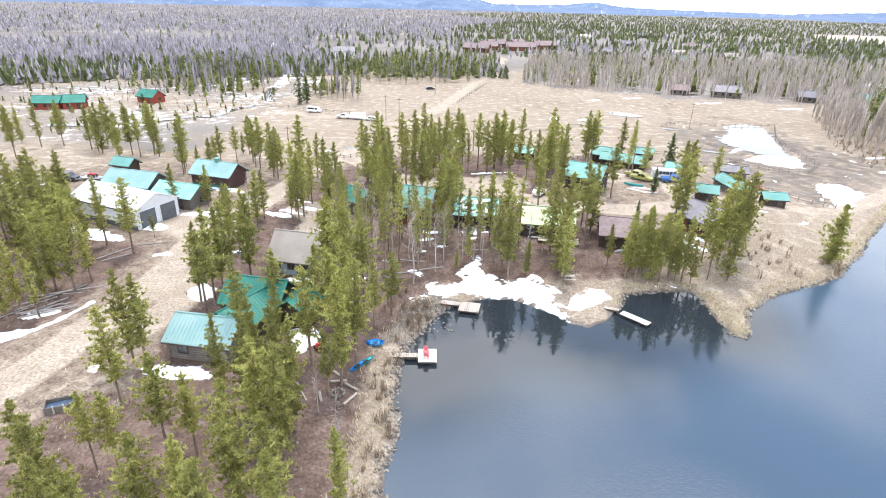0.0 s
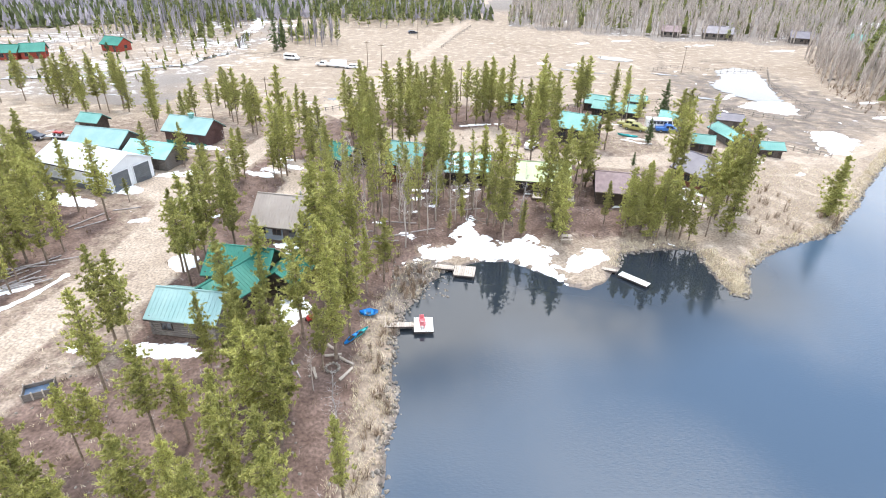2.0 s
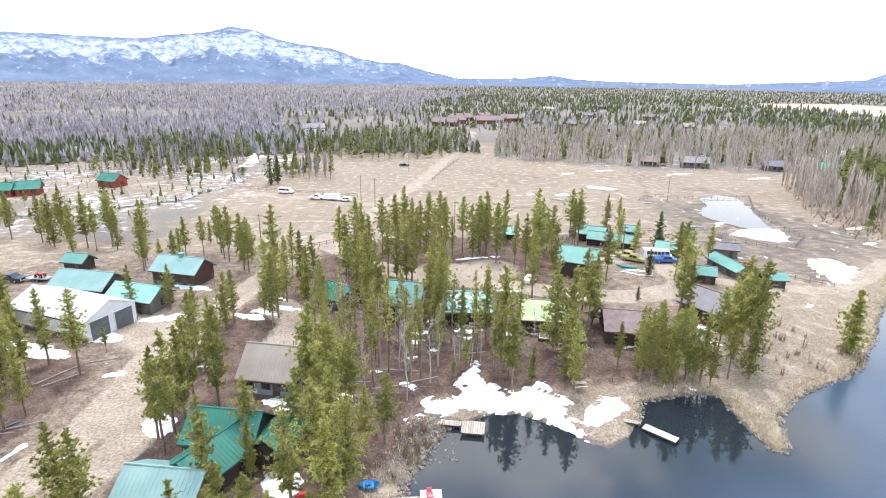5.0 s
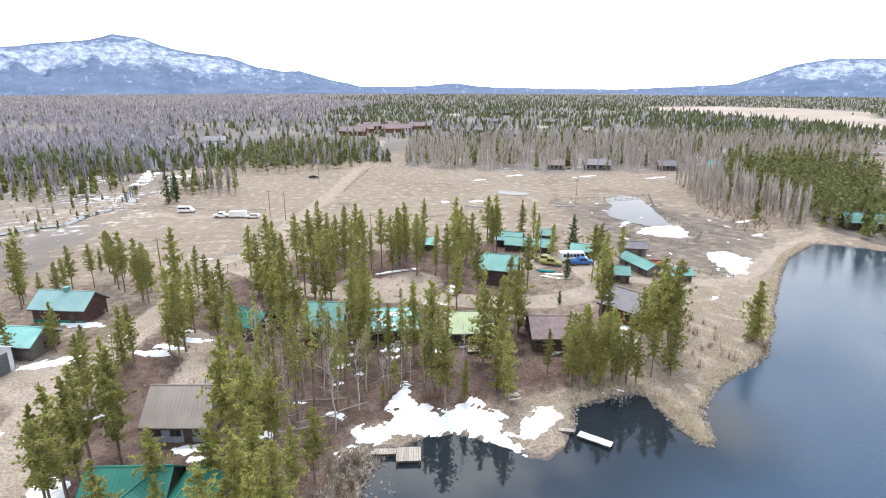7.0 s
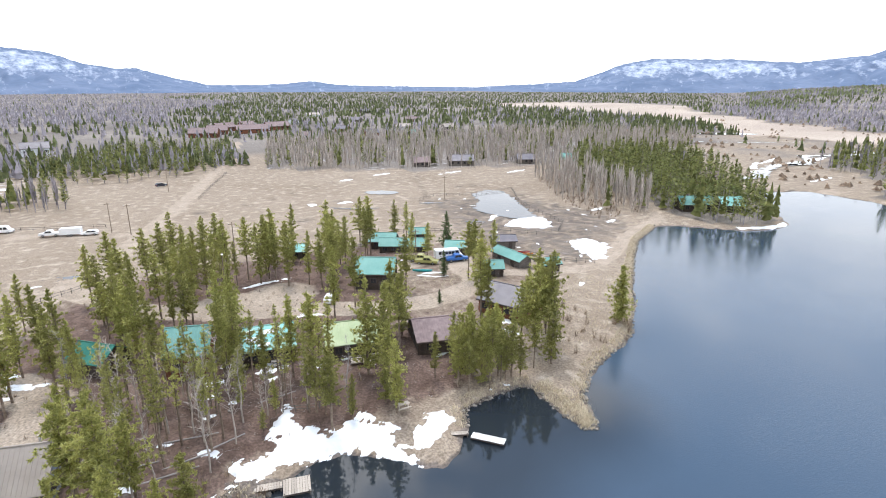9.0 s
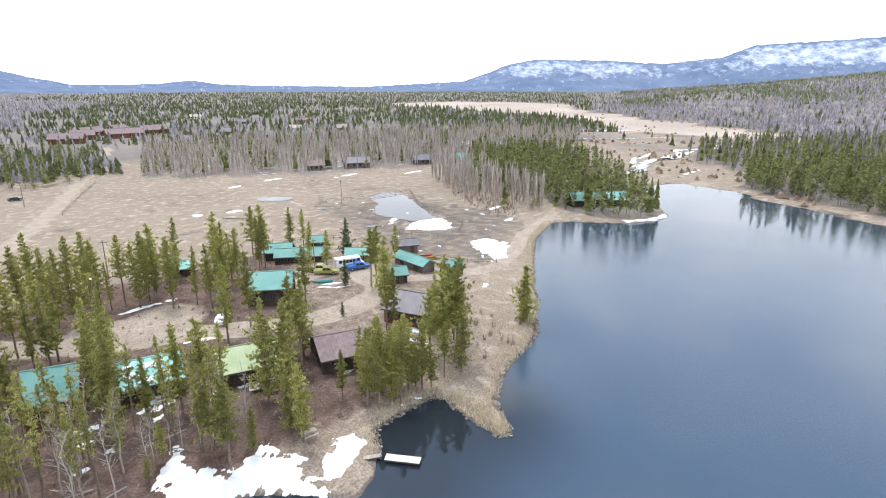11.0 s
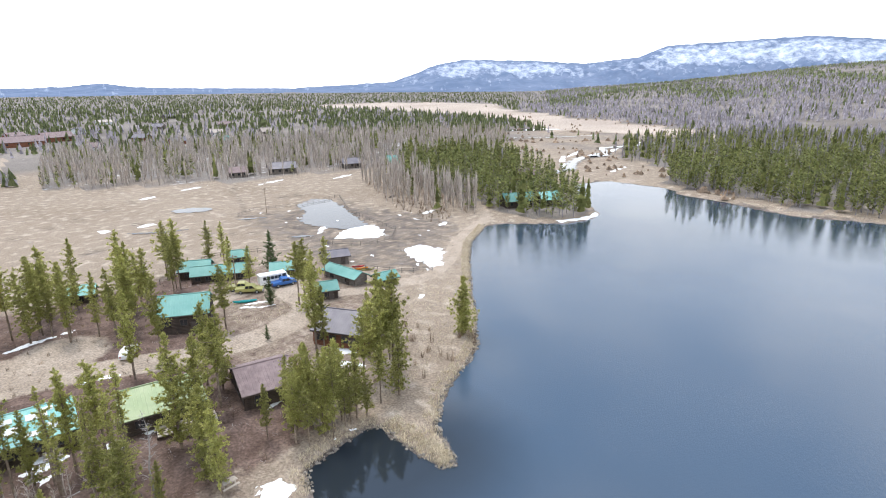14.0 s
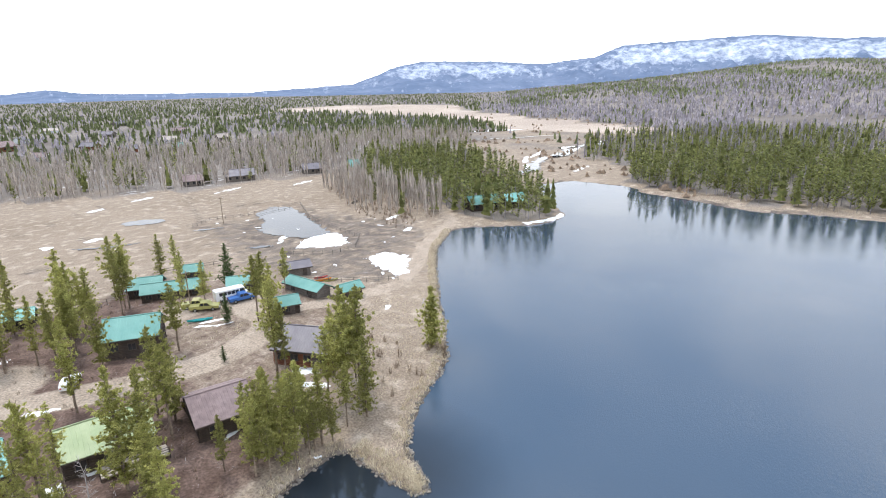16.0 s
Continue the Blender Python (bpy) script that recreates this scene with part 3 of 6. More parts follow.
def range_of_hills(name, label, az0, az1, r0, r1, material, seed):
    """A mountain wall seen across the valley; each point also carries how far along and how high it lies, for its snowfields."""
    az_ = np.arange(az0, az1 + 0.01, 0.16)
    t_ = np.linspace(0, 1, 44)
    A_, T_ = np.meshgrid(az_, t_)
    el_ = np.interp(A_, RIDGE_AZ, RIDGE_EL)
    R_ = r0 + (r1 - r0) * T_
    px = R_ * np.sin(np.radians(A_)) - 1
    py = R_ * np.cos(np.radians(A_)) + 15
    q = np.stack([px.ravel(), py.ravel()], 1)
    spur = np.stack([A_.ravel() * 60 + 90 * np.sin(T_.ravel() * 3), T_.ravel() * 240], 1)
    crest = 42 + 1.04 * r1 * np.tan(np.radians(el_))
    gully = (wobble(spur, 70, seed) * 0.7 + wobble(spur, 26, seed + 3) * 0.4).reshape(R_.shape)
    z_ = -3 + (crest + 3) * T_ ** 0.85 + gully * 0.16 * np.maximum(crest, 10) * np.sin(np.pi * T_) + 4 * wobble(q, 40, seed + 9).reshape(R_.shape) * T_
    i_ = np.arange(px.size).reshape(px.shape)
    m_ = mesh(name, np.column_stack([px.ravel(), py.ravel(), z_.ravel()]), np.stack([i_[:-1, :-1], i_[:-1, 1:], i_[1:, 1:], i_[1:, :-1]], -1).reshape(-1, 4), material, True)
    snowy = np.interp(A_, [-75, -14, -9, -5, 0, 36, 41.5, 44, 54, 57, 62, 65, 80, 130], [0.5, 0.6, 0.58, 0.35, 0.1, 0.1, 0.2, 0.6, 0.55, 0.22, 0.25, 0.72, 0.66, 0.6])
    snowy = snowy * np.sin(np.pi * np.clip(T_ * 1.05, 0, 1) ** 1.5) ** 0.5 * step(T_, 0.12, 0.5)
    for key, values in (("along", A_ * 60), ("height", z_ * 1.4), ("snowy", snowy)):
        m_.attributes.new(key, "FLOAT", "POINT").data.foreach_set("value", values.ravel().astype(np.float32))
    return tagged(new(name, m_), label, "mountains", kind="structure")


# Blue distance haze is mixed straight into the mountain's base colours.
M["mountain"] = mat("mountain forest with snowfields, haze in colour", (0.115, 0.155, 0.235), (0.165, 0.205, 0.29), 0.006, 0.95, 0, 0.15, spec=0.0)
mn, ml = M["mountain"].node_tree.nodes, M["mountain"].node_tree.links
mt_col = mn["Principled BSDF"].inputs["Base Color"].links[0].from_socket


def mt_value(key):
    at = mn.new("ShaderNodeAttribute"); at.attribute_name = key
    return at.outputs["Fac"]


mt_at = mn.new("ShaderNodeCombineXYZ")
ml.new(mt_value("along"), mt_at.inputs[0]); ml.new(mt_value("height"), mt_at.inputs[1])
mt_noise = mn.new("ShaderNodeTexNoise"); mt_noise.inputs["Scale"].default_value, mt_noise.inputs["Detail"].default_value = 0.022, 12
mt_noise.inputs["Roughness"].default_value = 0.72
ml.new(mt_at.outputs[0], mt_noise.inputs[0])
mt_add = mn.new("ShaderNodeMath"); mt_add.operation = "MULTIPLY_ADD"; mt_add.inputs[1].default_value = 0.32
ml.new(mt_value("snowy"), mt_add.inputs[0]); ml.new(mt_noise.outputs["Fac"], mt_add.inputs[2])
mt_r = mn.new("ShaderNodeMapRange"); mt_r.inputs[1].default_value, mt_r.inputs[2].default_value = 0.57, 0.84
ml.new(mt_add.outputs[0], mt_r.inputs[0])
# Snow toned blue-grey to match the haze painted into the slopes.
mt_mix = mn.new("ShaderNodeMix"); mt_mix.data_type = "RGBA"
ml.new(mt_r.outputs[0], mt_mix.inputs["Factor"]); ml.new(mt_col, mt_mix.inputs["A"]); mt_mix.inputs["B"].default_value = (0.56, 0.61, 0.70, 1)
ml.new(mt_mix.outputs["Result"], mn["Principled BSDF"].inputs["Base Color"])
range_of_hills("backdrop_mountains", "forested mountains with broken snowfields, blue haze in their colour", -75, 130, 2700, 4650, M["mountain"], 2.0)

# ---- trees ----
rnd = random.Random(7)


def blades(rng, centre, size, count, out_v, out_f, up=0.25, width=0.15):
    """A tuft of needles: slim triangles round a point."""
    for _ in range(count):
        d = Vector((rng.uniform(-1, 1), rng.uniform(-1, 1), rng.uniform(-1, 1) + up)).normalized()
        s = d.orthogonal()
        s.rotate(Matrix.Rotation(rng.uniform(0, 6.28), 3, d))
        k = len(out_v)
        a = centre - d * size * 0.35
        out_v += [a - s * size * width, a + s * size * width, centre + d * size * rng.uniform(0.7, 1.1)]
        out_f.append((k, k + 1, k + 2))


def conifer(name, seed, h, bare, width, whorls, tufts, needle, dead_lower=True, per=6, lean=0.0):
    """Trunk and crown meshes of a conifer that stands at the origin."""
    rng = random.Random(seed)
    runs, pts = [], []
    n = 7
    for i in range(n + 1):
        t = i / n
        pts.append(Vector((lean * t * t * h + rng.uniform(-0.05, 0.05) * (0 < i), rng.uniform(-0.05, 0.05) * (0 < i), h * t - 0.25 * (i == 0))))
    rad = lambda t: 0.012 * h * (1 - t) ** 0.9 + 0.015
    for i in range(n):
        runs.append((pts[i], pts[i + 1], rad(i / n), rad((i + 1) / n)))

    def stem(t):
        i = min(int(t * n), n - 1)
        return pts[i].lerp(pts[i + 1], t * n - i)
    v, f = [], []
    for w in range(whorls):
        u = (w + rng.uniform(-0.3, 0.3)) / whorls
        u = min(max(u, 0), 1)
        t = bare + (0.985 - bare) * u
        prof = (1 - u) ** 0.75 * min(1, 0.45 + 2.2 * u) * rng.uniform(0.55, 1.35)
        reach = width * h * prof + 0.12
        arms = 3
        a0 = rng.uniform(0, 6.28)
        for k in range(arms):
            if rng.random() < 0.22:
                continue
            a = a0 + k * 6.283 / arms + rng.uniform(-0.5, 0.5)
            L = reach * rng.uniform(0.55, 1.15)
            rise = rng.uniform(-0.25, 0.35) + 0.5 * u
            base = stem(t)
            tip = base + Vector((math.cos(a) * L, math.sin(a) * L, L * rise))
            if L > 0.5:
                runs.append((base, base.lerp(tip, 0.8), 0.02 + 0.01 * L, 0.01))
            for j in range(tufts):
                s = (j + 0.8) / tufts
                c = base.lerp(tip, s) + Vector((rng.uniform(-1, 1), rng.uniform(-1, 1), rng.uniform(-0.6, 0.6))) * 0.17 * L
                blades(rng, c, (0.18 + 0.165 * L * (1.1 - 0.5 * s)) * rng.uniform(0.75, 1.25), per, v, f)
    blades(rng, stem(0.985), 0.32, 8, v, f, 1.2, 0.15)
    if dead_lower:
        for _ in range(9):
            t = rng.uniform(0.12, bare + 0.08)
            a = rng.uniform(0, 6.28)
            L = rng.uniform(0.5, 1.3)
            b = stem(t)
            runs.append((b, b + Vector((math.cos(a) * L, math.sin(a) * L, rng.uniform(-0.4, 0.1))), 0.018, 0.006))
    bm = bmesh.new()
    for k, (a, b, r0, r1) in enumerate(runs):
        tube(bm, a, b, r0, r1, 7 if k < n else 3)
    trunk = bm_mesh(name + "_trunk", bm, M["bark"])
    crown = mesh(name + "_crown", v, f, M[needle])
    return trunk, crown


def bare_tree(name, seed, h, material, limbs, spread, start, droop=0.0):
    """Trunk, and a mesh of limbs and twigs, of a leafless or dead tree."""
    rng = random.Random(seed)
    bm, tw = bmesh.new(), bmesh.new()
    pts = [Vector((rng.uniform(-0.1, 0.1) * i, rng.uniform(-0.1, 0.1) * i, h * i / 5 - 0.2 * (i == 0))) for i in range(6)]
    for i in range(5):
        tube(bm, pts[i], pts[i + 1], 0.011 * h * (1 - i / 5.4), 0.011 * h * (1 - (i + 1) / 5.4), 6)
    for _ in range(limbs):
        t = rng.uniform(start, 0.97)
        i = min(int(t * 5), 4)
        b = pts[i].lerp(pts[i + 1], t * 5 - i)
        a, L = rng.uniform(0, 6.28), spread * h * (1.1 - t) * rng.uniform(0.6, 1.3) + 0.25
        e = b + Vector((math.cos(a) * L, math.sin(a) * L, L * (rng.uniform(0.3, 1.2) - droop)))
        tube(tw, b, e, 0.022, 0.008, 3)
        for _ in range(3):
            c = b.lerp(e, rng.uniform(0.35, 0.95))
            tube(tw, c, c + Vector((rng.uniform(-1, 1), rng.uniform(-1, 1), rng.uniform(0, 1) - droop)) * 0.42 * L, 0.012, 0.004, 3)
    return bm_mesh(name + "_trunk", bm, M[material]), bm_mesh(name + "_limbs", tw, M[material])


PINES = [conifer("pine", 11 + i, 12.0, b, w, n, 6, "needles", True, 10, le) for i, (b, w, n, le) in enumerate([(0.28, 0.205, 36, 0.02), (0.16, 0.19, 40, -0.02), (0.34, 0.225, 32, 0.03), (0.22, 0.175, 38, 0.0), (0.10, 0.21, 40, 0.01), (0.32, 0.195, 34, -0.03), (0.24, 0.15, 36, 0.03), (0.40, 0.20, 28, 0.0)])]
SPRUCES = [conifer("spruce", 31 + i, 10.0, 0.04, 0.24, 44, 6, "needles_dark", False, 8) for i in range(2)]
LONE = conifer("dense_pine", 41, 11.0, 0.05, 0.25, 64, 8, "needles", False, 10)
SNAGS = [bare_tree("snag", 51 + i, 11.0, "dead", 46, 0.12, 0.25, 0.5) for i in range(2)]
SLIM = [conifer("slim_pine", 71 + i, 12.0, 0.45, 0.115, 20, 5, "needles", True, 7, le) for i, le in enumerate((0.04, -0.03))]
ASPENS = [bare_tree("aspen", 61 + i, 10.0, "aspen", 34, 0.16, 0.35) for i in range(3)]
PROTO = {}


def plant(kind, variants, x, y, h, base_h, name, part_name, label, group):
    k = rnd.randrange(len(variants))
    s = h * (1.08 if kind == "pine" else 1.0) / base_h
    z = ground_z(x, y)
    m = pose(x, y, z - 0.05, 0, 0, rnd.uniform(0, 360)) @ Matrix.Diagonal((s * rnd.uniform(0.9, 1.15), s * rnd.uniform(0.9, 1.15), s, 1))
    if (kind, k) in PROTO:
        return copy_thing(PROTO[kind, k], m)
    top = empty(name, pose(x, y, z - 0.05))
    part("trunk", variants[k][0], top)
    part(part_name, variants[k][1], top)
    tagged(top, label, "tree", group)
    PROTO[kind, k] = top
    return top


def pine(x, y, h):
    return plant("pine", PINES, x, y, h, 12.0, "pine_tree", "crown", "tall lodgepole pine with yellow-green needles and bare lower trunk", "camp pines")


def spruce(x, y, h):
    return plant("spruce", SPRUCES, x, y, h, 10.0, "spruce_tree", "crown", "dense dark green spruce with branches down to the ground", "spruces")


def snag(x, y, h):
    return plant("snag", SNAGS, x, y, h, 11.0, "dead_tree", "crown", "dead grey pine with bare drooping branches", "dead trees")


def aspen(x, y, h):
    return plant("aspen", ASPENS, x, y, h, 10.0, "aspen_tree", "crown", "leafless pale grey aspen with thin upright limbs", "bare aspens")


def slim_pine(x, y, h):
    return plant("slim", SLIM, x, y, h, 12.0, "pine_tree", "crown", "slim pine with a sparse crown high on a bare grey trunk", "slim pines")


PINES_LAKESIDE = [(-32, 45, 13), (-35, 53, 14), (-33, 52, 10), (-33, 67, 11), (-31, 67, 13), (-28, 73, 11), (-33, 85, 10), (-34, 95, 10), (-47, 105, 8), (-52, 102, 9), (-50, 89, 4), (-56, 85, 11), (-50, 82, 12), (-66, 93, 8), (-24, 38, 9), (-22, 39, 9), (-17, 35, 11), (-16, 33, 11), (-13, 32, 11), (-12, 29, 11), (-21, 29, 11), (-18, 29, 11), (-16, 27, 11), (-30, 31, 12), (-28, 29, 12), (-26, 27, 11), (-30, 37, 8), (-28, 37, 8), (-24, 27, 10), (-11, 27, 9), (-8, 34, 9)]
PINES_BY_LODGE = [(-17, 74.5, 13), (-29, 75.5, 12), (-16, 71.5, 13), (-23, 48, 9), (-24, 57, 8), (-20.5, 60, 7), (-22, 64.5, 9), (-18, 43, 12), (-18.5, 46, 12), (-16, 45, 12), (-14, 43, 12), (-13, 57, 13), (-10, 55, 13), (-11, 51, 13), (-12, 60, 13), (-9, 64, 9), (-7, 67, 9), (-12, 49, 8), (-15, 54, 12), (-16, 40, 12), (-14, 39, 12), (-31, 70, 12), (-31, 73, 12), (-31, 64, 11), (-14, 70, 14), (-13, 67, 14), (-11, 69, 12), (-14, 63, 8), (-17, 66, 9)]
PINES_BY_BARNS = [(-61, 126, 12), (-65, 136, 9), (-55, 127, 8), (-56, 136, 9), (-52, 136, 9), (-53, 148, 9), (-49, 139, 11), (-45, 132, 12), (-40, 126, 12), (-40, 132, 8), (-33, 124, 14), (-25, 112, 12), (-27, 108, 12), (-22, 109, 12), (-27, 101, 12), (-27, 97, 12), (-19, 98, 11), (-29, 103, 13), (-22, 101, 12), (-34, 99, 9), (-35, 84, 11), (-41, 100, 6)]
PINES_ROW = [(-21, 137, 11), (-18, 124, 12), (-17, 137, 13), (-15, 130, 13), (-11, 137, 13), (-8, 141, 13), (-6, 148, 14), (-13, 124, 12), (-9, 123, 12), (-4, 118, 12), (0, 144, 13), (3, 147, 13), (4, 138, 13), (1, 131, 12), (8, 138, 13), (12, 139, 13), (15, 147, 13), (20, 150, 13), (15, 130, 13), (19, 129, 11), (10, 134, 12), (-3, 131, 12), (-7, 115, 12), (-15, 116, 12), (-12, 109, 12), (-10, 104, 12), (2, 110, 12), (27, 144, 14), (24, 128, 13), (27, 138, 13), (21, 126, 12), (24, 113, 13), (19, 109, 13)]
PINES_YARD = [(38, 145, 12), (36, 143, 12), (45, 135.5, 11), (36, 117, 11), (40, 160, 12), (43, 161, 12), (51, 162, 10), (53, 158, 10), (48, 133, 9), (51, 118, 12), (53, 119.5, 12), (63, 128, 9), (50, 111, 12), (42.4, 97.5, 14), (43.2, 96.4, 11)]
PINES_POINT = [(32, 81.5, 10), (36, 81, 9.5), (34, 81.5, 10), (37, 83, 10), (29, 80.5, 9), (36.5, 79.6, 8), (38, 85, 8), (46, 86, 15), (49.5, 90, 12), (48, 85, 15), (51, 90, 12), (45, 80, 11), (35, 83, 9.5), (30, 82, 10), (33, 84, 10), (34, 79.5, 11), (30, 79, 8), (31, 86, 8), (39, 79.5, 7), (18.5, 77.5, 10), (19, 82, 10), (26, 100, 12), (27, 97, 12), (25, 93, 12), (18, 87.5, 14), (13, 79, 6), (10, 78, 11), (9, 82, 10), (11, 91, 12), (8, 91.5, 12), (-1, 94, 12), (1, 100, 12), (0.5, 91, 13), (0, 84, 9), (4, 83, 5)]
BUILT = [(-27, 55.5, 4.6), (-24.6, 61, 4.4), (-24, 65.5, 4.6), (-18.6, 63.6, 3), (-22.8, 78, 6), (-57, 98, 7), (-66, 102, 6), (-64.4, 112, 6.5), (-52.8, 106.6, 5.5), (-50.3, 120, 6), (-75, 127, 3.5), (-6.4, 100.6, 6), (6.4, 101.6, 5.6), (19, 97, 6.4), (31.2, 93.2, 6), (49.9, 99, 6.4), (-17.6, 107.6, 5), (30.2, 123.6, 6), (57, 118, 3), (65.8, 124, 5), (71, 116.6, 3), (46.8, 145.4, 6), (45.6, 152, 5), (44.5, 120.5, 7), (50, 130, 6)]


def free(x, y):
    p = np.array([(x, y)])
    return shore_distance(p)[0] > 1.2 and all((x - a) ** 2 + (y - b) ** 2 > c * c for a, b, c in BUILT) and all(line_distance(p, line)[0] > width * 0.95 for line, width in ROADS)


for group_of, extra in ((PINES_LAKESIDE, 0), (PINES_BY_LODGE, 0), (PINES_BY_BARNS, 1), (PINES_ROW, 2), (PINES_YARD, 0), (PINES_POINT, 1)):
    for x, y, h in group_of:
        pine(x, y, h)
        for _ in range(extra):
            a, d = rnd.uniform(0, 6.28), rnd.uniform(1.8, 4.0)
            if rnd.random() < 0.6 and free(x + d * math.cos(a), y + d * math.sin(a)):
                pine(x + d * math.cos(a), y + d * math.sin(a), h * rnd.uniform(0.6, 0.98))
for x, y, h in [(57, 141, 10), (47, 122, 6), (-100, 187, 10), (-60, 232, 12), (-58, 236, 11), (39, 110 - 2.5, 3), (9.5, 107, 3)]:
    spruce(x, y, h)
for x, y, h in [(-20, 97, 9), (13, 81, 8), (-9.5, 41, 8), (-36, 97, 10), (-15, 78, 10)]:
    snag(x, y, h)
lone = empty("pine_tree", on(66.5, 88.5))
part("trunk", LONE[0], lone); part("crown", LONE[1], lone)
tagged(lone, "dense wide pine standing alone on the grassy bank", "tree")


def scatter(rng, ring, count, gap, avoid=()):
    """Random places inside a ring of corners, no closer than gap to one another."""
    r = np.array(ring, float)
    lo, hi = r.min(0), r.max(0)
    got = []
    for _ in range(count * 30):
        if len(got) >= count:
            break
        p = (rng.uniform(lo[0], hi[0]), rng.uniform(lo[1], hi[1]))
        if not inside(np.array([p]), ring)[0] or any((p[0] - q[0]) ** 2 + (p[1] - q[1]) ** 2 < gap * gap for q in got[-400:]):
            continue
        if any((p[0] - a) ** 2 + (p[1] - b) ** 2 < c * c for a, b, c in avoid):
            continue
        got.append(p)
    return got


for x, y in scatter(rnd, [(-100, 56), (-54, 56), (-50, 66), (-51, 82), (-63, 88), (-72, 102), (-105, 108)], 96, 2.3, [(-58, 96, 7)]):
    pine(x, y, rnd.uniform(8.5, 12.5))
for x, y in scatter(rnd, [(-92, 132), (-74, 130), (-70, 150), (-84, 168), (-100, 160)], 15, 2.5, [(-75, 127, 5)]) + scatter(rnd, [(-125, 138), (-104, 132), (-104, 160), (-125, 160)], 8, 3):
    pine(x, y, rnd.uniform(9, 13))
for x, y in scatter(rnd, [(-12, 72), (0, 77), (3, 92), (-4, 95), (-16, 92), (-17, 80)], 22, 1.8):
    aspen(x, y, rnd.uniform(8, 12))
for x, y in scatter(rnd, [(-15, 76), (-2, 79), (2, 92), (-3, 94.5), (-14, 96), (-20, 90)], 34, 1.7) + scatter(rnd, [(2, 81), (13, 82), (13, 90), (2, 95)], 9, 2.0):
    if free(x, y):
        slim_pine(x, y, rnd.uniform(9, 13))
for x, y in scatter(rnd, [(2, 79), (12, 80), (14, 88), (2, 90)], 8, 1.8) + [(-8.5, 35.5), (-9, 38), (-12.5, 46)]:
    aspen(x, y, rnd.uniform(5, 8))


# ---- woods too many to count ----
def woods(name, label, places, live, material_live, material_dead, rng, detail, wide=1.0):
    """Many small trees in one mesh each of live and dead ones: (x, y, height) rows."""
    lv, lf, dv, df = [], [], [], []
    zz = land(np.array([(p[0], p[1]) for p in places]))
    for (x, y, h), z in zip(places, zz):
        if rng.random() < live and detail >= 6:
            # near enough to show its boughs: a stem and loose sprays round it
            w, low = h * rng.uniform(0.10, 0.17) * wide, rng.uniform(0.06, 0.3)
            lean = rng.uniform(-0.04, 0.04) * h
            for dx, dy in ((0.012 * h, 0), (0, 0.012 * h)):
                i = len(dv)
                dv += [(x - dx, y - dy, z), (x + dx, y + dy, z), (x + lean, y, z + h * 0.9)]
                df.append((i, i + 1, i + 2))
            n = detail * 7
            for k in range(n):
                u = (k + rng.random()) / n
                rr = w * (1 - u) ** 0.75 * min(1, 0.55 + 2 * u) * rng.uniform(0.25, 1.1)
                a = rng.uniform(0, 6.28)
                cx, cy, cz = x + lean * u + math.cos(a) * rr, y + math.sin(a) * rr, z + h * (low + (0.96 - low) * u)
                L, b, t = h * rng.uniform(0.07, 0.13) * (1.15 - 0.6 * u), h * rng.uniform(0.025, 0.05), a + rng.uniform(-0.8, 0.8)
                ox, oy, up = math.cos(t), math.sin(t), rng.uniform(0.0, 0.9)
                i = len(lv)
                lv += [(cx - ox * L * 0.4 - oy * b, cy - oy * L * 0.4 + ox * b, cz - 0.3 * L), (cx - ox * L * 0.4 + oy * b, cy - oy * L * 0.4 - ox * b, cz - 0.1 * L), (cx + ox * L, cy + oy * L, cz + up * L)]
                lf.append((i, i + 1, i + 2))
        elif rng.random() < live or detail < 4:
            w = h * rng.uniform(0.12, 0.20) * wide
            for k in range(detail):
                u = k / detail
                zc = z + h * (0.12 + 0.80 * u)
                rr = w * (1 - u) ** 0.8 * rng.uniform(0.7, 1.2) + 0.15
                a0 = rng.uniform(0, 6.28)
                i = len(lv)
                up = h * (1.5 / detail) * rng.uniform(0.8, 1.2)
                n = 5 if detail > 3 else 4
                lv.append((x + rng.uniform(-0.2, 0.2), y + rng.uniform(-0.2, 0.2), min(zc + up, z + h)))
                for q in range(n):
                    a = a0 + q * 6.283 / n
                    r1 = rr * rng.uniform(0.55, 1.25)
                    lv.append((x + math.cos(a) * r1, y + math.sin(a) * r1, zc + rng.uniform(-0.25, 0.15) * up))
                for q in range(n):
                    lf.append((i, i + 1 + q, i + 1 + (q + 1) % n))
        else:
            n = max(2, detail // 2)
            for _ in range(n * (5 if detail > 5 else 3)):
                b = z + h * rng.uniform(0.1, 0.7)
                a, r1 = rng.uniform(0, 6.28), h * rng.uniform(0.02, 0.10)
                i = len(dv)
                wd = 0.05 + 0.016 * h
                dx, dy = -math.sin(a) * wd, math.cos(a) * wd
                dv += [(x - dx, y - dy, b), (x + dx, y + dy, b), (x + math.cos(a) * r1, y + math.sin(a) * r1, min(b + h * 0.35, z + h))]
                df.append((i, i + 1, i + 2))
            for dx, dy in ((0.010 * h, 0), (0, 0.010 * h)):
                i = len(dv)
                dv += [(x - dx, y - dy, z), (x + dx, y + dy, z), (x, y, z + h)]
                df.append((i, i + 1, i + 2))
    if lv:
        tagged(new(name, mesh(name, lv, lf, M[material_live])), label, "forest", kind="stuff")
    if dv:
        tagged(new(name.replace("forest", "dead_forest"), mesh(name + "_dead", dv, df, M[material_dead])), "grey leafless timber standing among " + label.split(" ")[0] + " woods", "forest", kind="stuff")


